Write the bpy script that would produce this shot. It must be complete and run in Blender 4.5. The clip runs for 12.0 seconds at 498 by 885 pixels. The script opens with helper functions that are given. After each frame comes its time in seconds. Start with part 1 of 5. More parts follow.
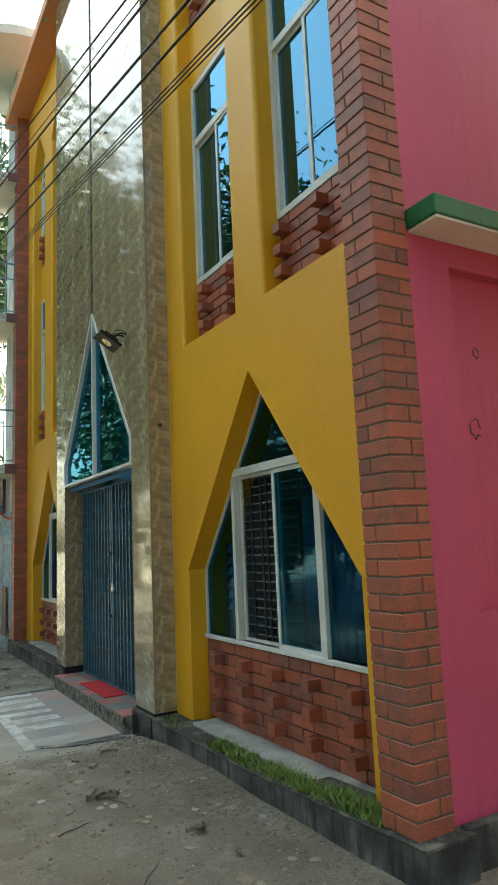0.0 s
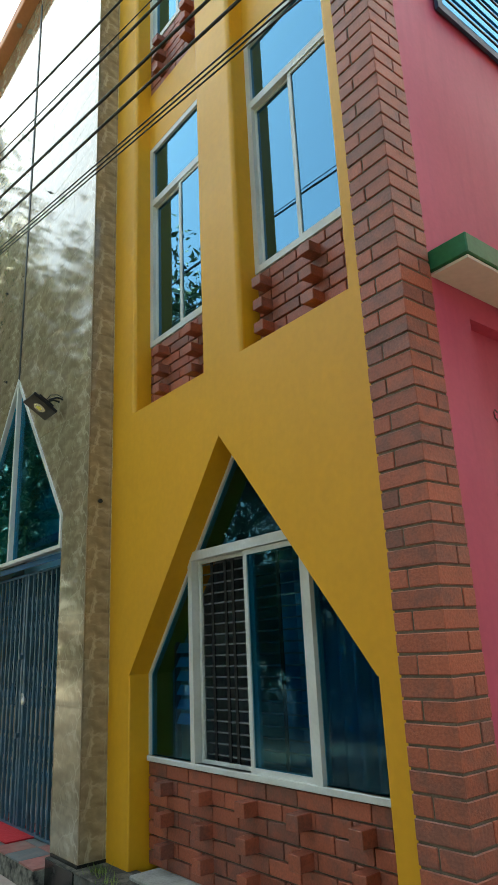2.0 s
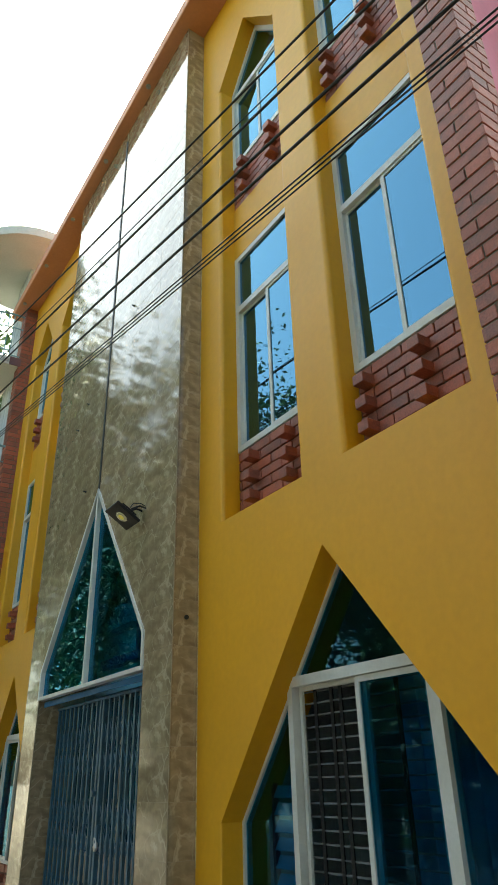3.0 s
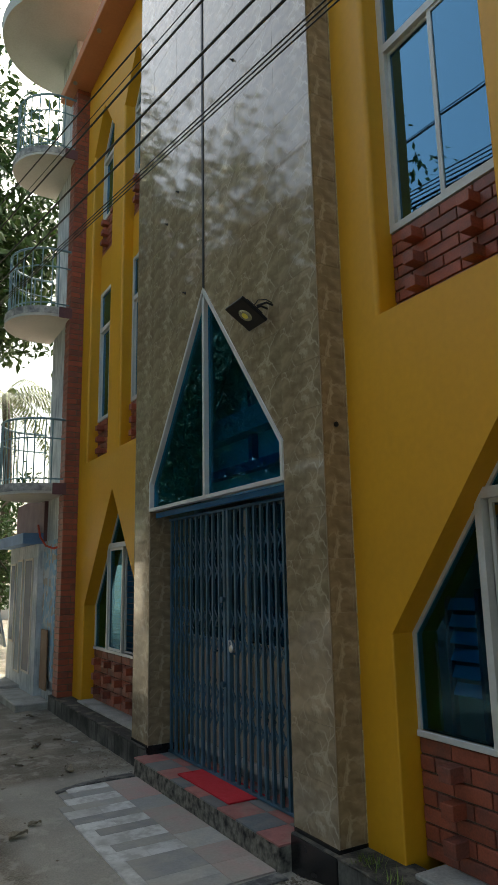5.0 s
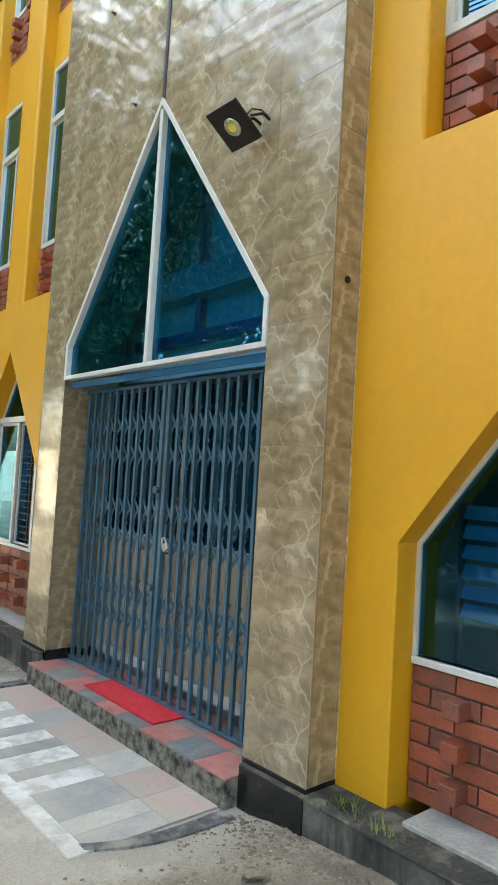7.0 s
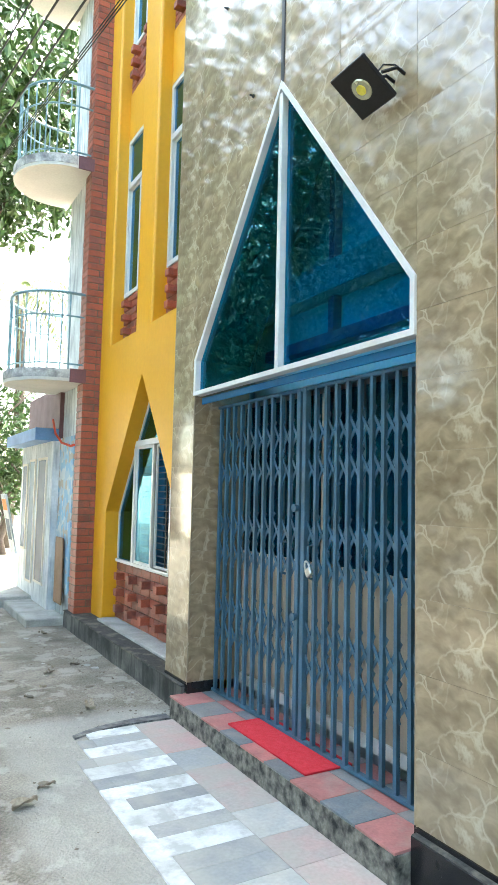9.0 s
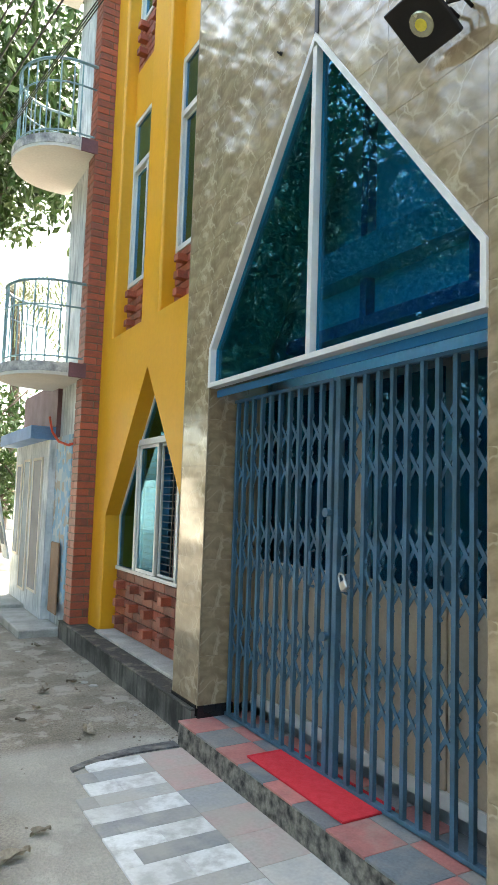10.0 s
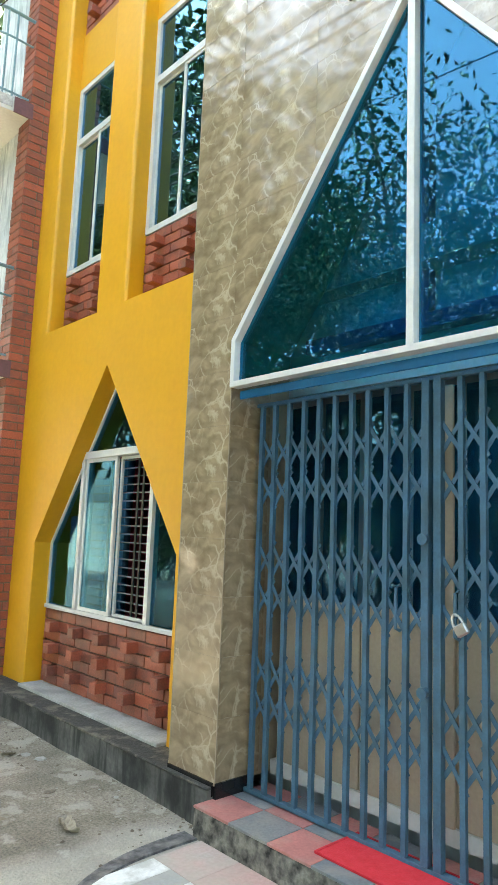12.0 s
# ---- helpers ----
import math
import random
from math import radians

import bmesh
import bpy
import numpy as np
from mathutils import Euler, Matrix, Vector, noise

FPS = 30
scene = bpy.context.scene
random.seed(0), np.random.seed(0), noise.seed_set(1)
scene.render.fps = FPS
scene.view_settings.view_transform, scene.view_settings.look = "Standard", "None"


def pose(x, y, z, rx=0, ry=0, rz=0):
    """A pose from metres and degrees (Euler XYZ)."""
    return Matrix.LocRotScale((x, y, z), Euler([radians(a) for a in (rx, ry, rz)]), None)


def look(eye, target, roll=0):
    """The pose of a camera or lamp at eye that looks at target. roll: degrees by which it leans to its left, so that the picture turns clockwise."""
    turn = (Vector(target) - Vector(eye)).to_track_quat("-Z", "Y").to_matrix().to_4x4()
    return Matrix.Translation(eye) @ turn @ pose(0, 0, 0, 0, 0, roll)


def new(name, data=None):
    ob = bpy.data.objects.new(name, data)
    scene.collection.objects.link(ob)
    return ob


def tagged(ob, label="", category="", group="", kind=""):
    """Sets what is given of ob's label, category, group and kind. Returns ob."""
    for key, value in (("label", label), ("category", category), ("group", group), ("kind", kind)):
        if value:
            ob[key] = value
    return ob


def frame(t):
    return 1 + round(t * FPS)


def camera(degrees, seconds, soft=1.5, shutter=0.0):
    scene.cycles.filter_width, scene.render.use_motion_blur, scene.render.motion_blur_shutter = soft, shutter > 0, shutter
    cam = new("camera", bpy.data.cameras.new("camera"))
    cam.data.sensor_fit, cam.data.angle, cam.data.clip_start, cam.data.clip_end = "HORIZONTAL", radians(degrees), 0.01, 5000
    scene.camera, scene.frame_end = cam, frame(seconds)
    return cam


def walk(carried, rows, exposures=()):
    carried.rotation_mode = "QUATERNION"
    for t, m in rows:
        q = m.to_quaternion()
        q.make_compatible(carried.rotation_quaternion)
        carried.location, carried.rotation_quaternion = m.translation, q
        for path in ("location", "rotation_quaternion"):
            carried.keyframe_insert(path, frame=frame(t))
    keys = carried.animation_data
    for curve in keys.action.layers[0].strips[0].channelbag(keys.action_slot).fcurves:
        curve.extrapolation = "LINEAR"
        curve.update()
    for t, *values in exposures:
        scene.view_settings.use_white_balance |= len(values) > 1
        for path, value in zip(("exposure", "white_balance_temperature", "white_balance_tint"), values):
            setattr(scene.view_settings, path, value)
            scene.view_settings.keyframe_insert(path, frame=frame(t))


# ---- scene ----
cam = camera(40.8, 12.0, soft=1.1)
PATH = [
    (0, (-2.019, -6.661, 1.5), (-1.027, -4.95, 1.795), -2.5),
    (0.5, (-2.044, -6.542, 1.504), (-1.041, -4.838, 1.809), -4.0),
    (1, (-1.988, -6.343, 1.495), (-0.905, -4.679, 1.739), -1.5),
    (1.5, (-1.978, -6.14, 1.517), (-0.888, -4.509, 1.906), -1.8),
    (2, (-2.04, -5.89, 1.45), (-0.831, -4.407, 2.033), -2.6),
    (2.5, (-2.052, -5.736, 1.53), (-0.991, -4.23, 2.309), -0.1),
    (2.7, (-2.04, -5.645, 1.533), (-1.041, -4.175, 2.449), -1.7),
    (4.3, (-2.322, -5.045, 1.62), (-1.255, -3.453, 2.191), 1.1),
    (4.5, (-2.328, -4.94, 1.596), (-1.305, -3.306, 2.129), 0.5),
    (5, (-2.316, -4.625, 1.628), (-1.321, -2.934, 2.018), -1.1),
    (5.5, (-2.411, -4.282, 1.474), (-1.294, -2.665, 1.845), -0.8),
    (6, (-2.414, -4.062, 1.544), (-1.166, -2.512, 1.737), 0.3),
    (6.5, (-2.298, -3.781, 1.52), (-1.061, -2.226, 1.741), 0.3),
    (6.7, (-2.266, -3.663, 1.544), (-0.946, -2.171, 1.727), 2.9),
    (8.3, (-1.95, -3.452, 1.461), (-0.822, -1.801, 1.427), 3.9),
    (8.5, (-1.927, -3.353, 1.468), (-0.821, -1.69, 1.577), 3.2),
    (9, (-1.978, -3.217, 1.522), (-1.003, -1.478, 1.677), 1.3),
    (9.5, (-1.986, -3.027, 1.52), (-1.037, -1.267, 1.541), 2.0),
    (10, (-1.896, -2.74, 1.496), (-0.907, -1.01, 1.67), 1.9),
    (10.5, (-1.973, -2.471, 1.485), (-0.928, -0.775, 1.657), 1.6),
    (11, (-2.095, -2.215, 1.505), (-0.934, -0.591, 1.634), 0.4),
    (11.5, (-2.177, -1.9, 1.491), (-0.821, -0.444, 1.699), 0.7),
    (12, (-2.299, -1.531, 1.445), (-0.956, -0.074, 1.715), 2.2),
]
LIGHT = [(0.0, 2.50, 7350, -12), (1.5, 2.45, 7350, -11), (2.5, 2.62, 7350, -10), (4.5, 1.25, 7200, -3), (5.0, 1.52, 7200, 0), (5.5, 1.64, 7500, 3), (6.0, 2.02, 7700, 5), (6.5, 2.82, 7700, 3),
         (8.5, 4.22, 6500, -4), (9.0, 3.97, 6600, -3), (9.5, 3.70, 6800, -1), (10.0, 3.38, 7000, 0), (10.5, 2.90, 7100, 1), (11.0, 2.75, 7200, 1), (11.5, 3.25, 7400, 0), (12.0, 3.92, 7600, -2)]
walk(cam, [(t, look(eye, target, roll)) for t, eye, target, roll in PATH], LIGHT)

# ---- world and sun ----
world = bpy.data.worlds.new("world")
scene.world = world
world.use_nodes = True
wn = world.node_tree.nodes
sky = wn.new("ShaderNodeTexSky")
sky.sky_type = "NISHITA"
sky.sun_disc = False
SUN_EL, SUN_AZ = 54.0, 42.0          # degrees; azimuth from +y towards +x
sky.sun_elevation = radians(SUN_EL)
sky.sun_rotation = radians(SUN_AZ)
sky.dust_density = 6.0
sky.air_density = 1.0
wn["Background"].inputs[1].default_value = 0.15
world.node_tree.links.new(sky.outputs[0], wn["Background"].inputs[0])
sun = new("sun", bpy.data.lights.new("sun", "SUN"))
sun.data.energy = 1.7
sun.data.angle = radians(1.5)
sun.data.color = (1.0, 0.95, 0.86)
sd = Vector((math.sin(radians(SUN_AZ)) * math.cos(radians(SUN_EL)), math.cos(radians(SUN_AZ)) * math.cos(radians(SUN_EL)), math.sin(radians(SUN_EL))))
sun.matrix_world = look(sd * 40, (0, 0, 0))


# ---- materials ----
def mat(name, base, rough=0.6, vary=0.15, scale=6.0, fine=60.0, bump=0.15, metal=0.0, second=None, patch=0.5, rand=0.0, coat=0.0, spec=0.5, bdist=0.004):
    """Principled surface with two scales of variation: broad patches towards a second colour, fine grain, and relief."""
    m = bpy.data.materials.new(name)
    m.use_nodes = True
    nt = m.node_tree
    nd, ln = nt.nodes, nt.links
    b = nd["Principled BSDF"]
    b.inputs["Roughness"].default_value = rough
    b.inputs["Metallic"].default_value = metal
    b.inputs["Coat Weight"].default_value = coat
    b.inputs["Specular IOR Level"].default_value = spec
    geo = nd.new("ShaderNodeNewGeometry")
    n1 = nd.new("ShaderNodeTexNoise")
    n1.inputs["Scale"].default_value = scale
    n1.inputs["Detail"].default_value = 5
    n2 = nd.new("ShaderNodeTexNoise")
    n2.inputs["Scale"].default_value = fine
    n2.inputs["Detail"].default_value = 4
    ln.new(geo.outputs["Position"], n1.inputs["Vector"])
    ln.new(geo.outputs["Position"], n2.inputs["Vector"])
    sec = second or tuple(c * 0.6 for c in base)
    ramp = nd.new("ShaderNodeMapRange")
    ramp.inputs["From Min"].default_value = 0.38
    ramp.inputs["From Max"].default_value = 0.68
    ramp.inputs["To Max"].default_value = patch
    ln.new(n1.outputs["Fac"], ramp.inputs["Value"])
    mix = nd.new("ShaderNodeMixRGB")
    mix.inputs[1].default_value = (*base, 1)
    mix.inputs[2].default_value = (*sec, 1)
    fac = ramp.outputs[0]
    if rand:
        o2 = nd.new("ShaderNodeObjectInfo")
        r2 = nd.new("ShaderNodeMapRange")
        r2.inputs["To Min"].default_value = -0.6
        r2.inputs["To Max"].default_value = 0.6
        m2 = nd.new("ShaderNodeMath")
        m2.operation = "MULTIPLY"
        m2.inputs[1].default_value = 7.31
        fr2 = nd.new("ShaderNodeMath")
        fr2.operation = "FRACT"
        ln.new(o2.outputs["Random"], m2.inputs[0])
        ln.new(m2.outputs[0], fr2.inputs[0])
        ln.new(fr2.outputs[0], r2.inputs["Value"])
        ad2 = nd.new("ShaderNodeMath")
        ad2.use_clamp = True
        ln.new(fac, ad2.inputs[0])
        ln.new(r2.outputs[0], ad2.inputs[1])
        fac = ad2.outputs[0]
    ln.new(fac, mix.inputs[0])
    hsv = nd.new("ShaderNodeHueSaturation")
    val = nd.new("ShaderNodeMapRange")
    val.inputs["From Min"].default_value = 0.25
    val.inputs["From Max"].default_value = 0.75
    val.inputs["To Min"].default_value = 1 - vary
    val.inputs["To Max"].default_value = 1 + vary
    ln.new(n2.outputs["Fac"], val.inputs["Value"])
    last = val.outputs[0]
    if rand:
        oi = nd.new("ShaderNodeObjectInfo")
        rm = nd.new("ShaderNodeMapRange")
        rm.inputs["To Min"].default_value = 1 - rand
        rm.inputs["To Max"].default_value = 1 + rand
        ln.new(oi.outputs["Random"], rm.inputs["Value"])
        mu = nd.new("ShaderNodeMath")
        mu.operation = "MULTIPLY"
        ln.new(last, mu.inputs[0])
        ln.new(rm.outputs[0], mu.inputs[1])
        last = mu.outputs[0]
    ln.new(last, hsv.inputs["Value"])
    ln.new(mix.outputs[0], hsv.inputs["Color"])
    ln.new(hsv.outputs[0], b.inputs["Base Color"])
    if bump:
        bp = nd.new("ShaderNodeBump")
        bp.inputs["Strength"].default_value = bump
        bp.inputs["Distance"].default_value = bdist
        ln.new(n2.outputs["Fac"], bp.inputs["Height"])
        ln.new(bp.outputs[0], b.inputs["Normal"])
    rr = nd.new("ShaderNodeMapRange")
    rr.inputs["To Min"].default_value = max(0.02, rough * 0.8)
    rr.inputs["To Max"].default_value = min(1, rough * 1.25)
    ln.new(n1.outputs["Fac"], rr.inputs["Value"])
    ln.new(rr.outputs[0], b.inputs["Roughness"])
    return m


def tile_marble(name):
    """Polished beige-brown ceramic tile: slanting brushed clouds and a few thin pale veins, the same print on every tile."""
    m = bpy.data.materials.new(name)
    m.use_nodes = True
    nt = m.node_tree
    nd, ln = nt.nodes, nt.links
    b = nd["Principled BSDF"]
    tc = nd.new("ShaderNodeTexCoord")
    oi = nd.new("ShaderNodeObjectInfo")
    geo = nd.new("ShaderNodeNewGeometry")

    def noise_of(scale, detail, vec):
        k = nd.new("ShaderNodeTexNoise")
        k.inputs["Scale"].default_value = scale
        k.inputs["Detail"].default_value = detail
        ln.new(vec, k.inputs["Vector"])
        return k

    def ranged(sock, a, c, lo=0.0, hi=1.0):
        k = nd.new("ShaderNodeMapRange")
        for nm, v in (("From Min", a), ("From Max", c), ("To Min", lo), ("To Max", hi)):
            k.inputs[nm].default_value = v
        ln.new(sock, k.inputs["Value"])
        return k.outputs[0]

    def warped(amount, scale):
        w = noise_of(scale, 4, tc.outputs["Object"])
        k = nd.new("ShaderNodeVectorMath")
        k.operation = "MULTIPLY_ADD"
        k.inputs[1].default_value = (amount, amount, amount)
        ln.new(w.outputs["Color"], k.inputs[0])
        ln.new(tc.outputs["Object"], k.inputs[2])
        return k.outputs[0]

    mp = nd.new("ShaderNodeMapping")
    mp.inputs["Rotation"].default_value = (radians(38), radians(20), 0)
    mp.inputs["Scale"].default_value = (1.2, 1.0, 2.1)
    ln.new(warped(0.16, 5), mp.inputs["Vector"])
    cloud = noise_of(7.5, 7, mp.outputs[0])
    cr = nd.new("ShaderNodeValToRGB")
    cr.color_ramp.elements[0].position = 0.34
    cr.color_ramp.elements[0].color = (0.205, 0.147, 0.088, 1)
    cr.color_ramp.elements[1].position = 0.68
    cr.color_ramp.elements[1].color = (0.350, 0.265, 0.165, 1)
    ln.new(cloud.outputs["Fac"], cr.inputs[0])
    total = None
    for scale, width, amount, lo, hi in ((3.7, 0.032, 0.55, 0.42, 0.58), (7.5, 0.045, 0.40, 0.44, 0.60)):
        vor = nd.new("ShaderNodeTexVoronoi")
        vor.feature = "DISTANCE_TO_EDGE"
        vor.inputs["Scale"].default_value = scale
        ln.new(warped(0.13 if scale < 5 else 0.09, 8), vor.inputs["Vector"])
        line = ranged(vor.outputs["Distance"], 0.0, width, amount, 0.0)
        part_on = ranged(noise_of(scale * 0.9, 2, tc.outputs["Object"]).outputs["Fac"], lo, hi)
        mu = nd.new("ShaderNodeMath")
        mu.operation = "MULTIPLY"
        ln.new(line, mu.inputs[0])
        ln.new(part_on, mu.inputs[1])
        if total is None:
            total = mu.outputs[0]
        else:
            mxm = nd.new("ShaderNodeMath")
            mxm.operation = "MAXIMUM"
            ln.new(total, mxm.inputs[0])
            ln.new(mu.outputs[0], mxm.inputs[1])
            total = mxm.outputs[0]
    mix = nd.new("ShaderNodeMixRGB")
    mix.inputs[2].default_value = (0.58, 0.49, 0.355, 1)
    ln.new(total, mix.inputs[0])
    ln.new(cr.outputs[0], mix.inputs[1])
    hsv = nd.new("ShaderNodeHueSaturation")
    ln.new(ranged(oi.outputs["Random"], 0.0, 1.0, 0.95, 1.05), hsv.inputs["Value"])
    ln.new(mix.outputs[0], hsv.inputs["Color"])
    ln.new(hsv.outputs[0], b.inputs["Base Color"])
    b.inputs["Roughness"].default_value = 0.07
    b.inputs["IOR"].default_value = 1.7
    b.inputs["Coat Weight"].default_value = 0.25
    b.inputs["Coat Roughness"].default_value = 0.035
    b.inputs["Coat IOR"].default_value = 1.6
    bp = nd.new("ShaderNodeBump")
    bp.inputs["Strength"].default_value = 0.05
    bp.inputs["Distance"].default_value = 0.01
    ln.new(noise_of(2.2, 1, geo.outputs["Position"]).outputs["Fac"], bp.inputs["Height"])
    ln.new(bp.outputs[0], b.inputs["Normal"])
    return m


def tinted_glass(name, through_tint, gloss_tint, ior=1.9):
    """Thin reflective tinted pane: clear through its tint, more gloss at a slant."""
    m = bpy.data.materials.new(name)
    m.use_nodes = True
    nt = m.node_tree
    nd, ln = nt.nodes, nt.links
    for n in list(nd):
        if n.type == "BSDF_PRINCIPLED":
            nd.remove(n)
    out = [n for n in nd if n.type == "OUTPUT_MATERIAL"][0]
    tr = nd.new("ShaderNodeBsdfTransparent")
    tr.inputs[0].default_value = (*through_tint, 1)
    gl = nd.new("ShaderNodeBsdfGlossy")
    gl.inputs["Color"].default_value = (*gloss_tint, 1)
    gl.inputs["Roughness"].default_value = 0.015
    geo = nd.new("ShaderNodeNewGeometry")
    nz = nd.new("ShaderNodeTexNoise")
    nz.inputs["Scale"].default_value = 1.6
    nz.inputs["Detail"].default_value = 2
    ln.new(geo.outputs["Position"], nz.inputs["Vector"])
    bp = nd.new("ShaderNodeBump")
    bp.inputs["Strength"].default_value = 0.04
    bp.inputs["Distance"].default_value = 0.02
    ln.new(nz.outputs["Fac"], bp.inputs["Height"])
    ln.new(bp.outputs[0], gl.inputs["Normal"])
    f0 = ((ior - 1) / (ior + 1)) ** 2
    lw = nd.new("ShaderNodeLayerWeight")
    lw.inputs["Blend"].default_value = 0.5
    pw = nd.new("ShaderNodeMath")
    pw.operation = "POWER"
    pw.inputs[1].default_value = 5.0
    ln.new(lw.outputs["Facing"], pw.inputs[0])
    fr = nd.new("ShaderNodeMapRange")
    fr.inputs["To Min"].default_value = f0
    ln.new(pw.outputs[0], fr.inputs["Value"])
    mx = nd.new("ShaderNodeMixShader")
    ln.new(fr.outputs[0], mx.inputs[0])
    ln.new(tr.outputs[0], mx.inputs[1])
    ln.new(gl.outputs[0], mx.inputs[2])
    ln.new(mx.outputs[0], out.inputs[0])
    return m


YELLOW = mat("yellow_paint", (0.68, 0.33, 0.010), 0.5, 0.04, 0.9, 25, 0.06, second=(0.60, 0.29, 0.012), patch=0.6)
PINK = mat("pink_paint", (0.52, 0.070, 0.145), 0.55, 0.05, 1.1, 30, 0.12, second=(0.45, 0.06, 0.12), patch=0.8)
BRICK = mat("red_brick", (0.32, 0.080, 0.044), 0.48, 0.25, 14, 90, 0.5, second=(0.19, 0.066, 0.048), patch=0.9, rand=0.14)
BRICKD = mat("red_brick_run", (0.30, 0.082, 0.048), 0.48, 0.25, 7, 90, 0.5, second=(0.19, 0.070, 0.052), patch=1.0)
MORTAR = mat("brick_joint", (0.14, 0.105, 0.078), 0.9, 0.2, 20, 120, 0.4)
TILE = tile_marble("beige_wall_tile")
GROUT = mat("tile_joint", (0.31, 0.24, 0.16), 0.85, 0.1, 10, 80, 0.1)
ALU = mat("white_aluminium", (0.60, 0.60, 0.58), 0.35, 0.05, 4, 50, 0.03, second=(0.50, 0.49, 0.45), patch=0.7)
BLUEBEAM = mat("blue_enamel", (0.008, 0.125, 0.30), 0.5, 0.12, 5, 70, 0.08, second=(0.01, 0.09, 0.21), spec=0.3)
GATE = mat("blue_grey_gate_paint", (0.045, 0.115, 0.180), 0.45, 0.15, 8, 90, 0.12, second=(0.035, 0.075, 0.10), patch=0.8, spec=0.4)
DARKMETAL = mat("black_metal", (0.010, 0.010, 0.011), 0.5, 0.2, 10, 90, 0.05, spec=0.25)
GRILLE = mat("worn_grille_iron", (0.13, 0.14, 0.15), 0.45, 0.3, 12, 90, 0.1)
STEEL = mat("steel", (0.55, 0.55, 0.53), 0.3, 0.1, 20, 120, 0.05, metal=0.9)
CEMENT = mat("dark_plinth_cement", (0.115, 0.113, 0.103), 0.85, 0.25, 3.5, 45, 0.5, second=(0.018, 0.019, 0.018), patch=1.0, bdist=0.006)
SOIL = mat("clod_soil", (0.12, 0.095, 0.07), 0.95, 0.3, 12, 70, 0.6, second=(0.2, 0.175, 0.14), patch=0.9)
CAPBLACK = mat("black_grimed_cement", (0.028, 0.028, 0.026), 0.8, 0.4, 9, 60, 0.7, second=(0.05, 0.046, 0.038), patch=0.8, bdist=0.008)
CONCRETE = mat("pale_concrete", (0.36, 0.35, 0.32), 0.85, 0.2, 5, 60, 0.4, second=(0.22, 0.22, 0.20), patch=0.8)
BLACKTILE = mat("black_skirting", (0.012, 0.012, 0.013), 0.25, 0.2, 8, 60, 0.05)
REDTILE = mat("red_step_tile", (0.42, 0.155, 0.135), 0.55, 0.15, 9, 80, 0.2, second=(0.30, 0.12, 0.11), patch=0.8, rand=0.12)
GREYTILE = mat("grey_step_tile", (0.115, 0.135, 0.15), 0.5, 0.2, 9, 80, 0.2, second=(0.18, 0.18, 0.18), patch=0.6, rand=0.15)
WHITETILE = mat("white_paving", (0.62, 0.63, 0.62), 0.55, 0.08, 6, 60, 0.15, second=(0.42, 0.42, 0.40), patch=0.6, rand=0.08)
SLATETILE = mat("grey_paving", (0.25, 0.26, 0.265), 0.55, 0.12, 7, 60, 0.15, second=(0.38, 0.37, 0.345), patch=0.9, rand=0.2)
PALEPINK = mat("dusty_pink_paving", (0.44, 0.285, 0.26), 0.65, 0.12, 6, 60, 0.2, second=(0.36, 0.33, 0.30), patch=0.8, rand=0.1)
BLACKPAVE = mat("black_marble_chips", (0.05, 0.052, 0.056), 0.45, 0.4, 22, 70, 0.2, second=(0.30, 0.30, 0.30), patch=0.5)
MAT_RED = mat("red_mat_weave", (0.56, 0.018, 0.036), 0.95, 0.18, 30, 400, 0.8, second=(0.46, 0.014, 0.018), patch=0.5)
ROOFPAINT = mat("terracotta_paint", (0.52, 0.21, 0.10), 0.6, 0.06, 1.5, 30, 0.08, second=(0.42, 0.17, 0.085))
GREEN = mat("green_paint", (0.02, 0.15, 0.052), 0.5, 0.12, 4, 40, 0.15, second=(0.015, 0.09, 0.035), patch=0.7)
WHITEWASH = mat("weathered_whitewash", (0.66, 0.68, 0.68), 0.8, 0.1, 2.2, 30, 0.3, second=(0.33, 0.37, 0.40), patch=0.85)


def patched_wall(name):
    """Peeling wall in flakes of pale blue, white and beige."""
    m = mat(name, (0.30, 0.45, 0.58), 0.8, 0.15, 5, 30, 0.4)
    nd, ln = m.node_tree.nodes, m.node_tree.links
    geo = nd.new("ShaderNodeNewGeometry")
    vor = nd.new("ShaderNodeTexVoronoi")
    vor.inputs["Scale"].default_value = 11
    ln.new(geo.outputs["Position"], vor.inputs["Vector"])
    sep = nd.new("ShaderNodeSeparateColor")
    ln.new(vor.outputs["Color"], sep.inputs[0])
    cr = nd.new("ShaderNodeValToRGB")
    cr.color_ramp.interpolation = "CONSTANT"
    cr.color_ramp.elements[0].color = (0.26, 0.42, 0.56, 1)
    cr.color_ramp.elements[1].position = 0.36
    cr.color_ramp.elements[1].color = (0.50, 0.55, 0.56, 1)
    for pos, col in ((0.6, (0.42, 0.37, 0.30, 1)), (0.8, (0.36, 0.47, 0.55, 1))):
        cr.color_ramp.elements.new(pos).color = col
    ln.new(sep.outputs[0], cr.inputs[0])
    ln.new(cr.outputs[0], nd["Principled BSDF"].inputs["Base Color"])
    return m


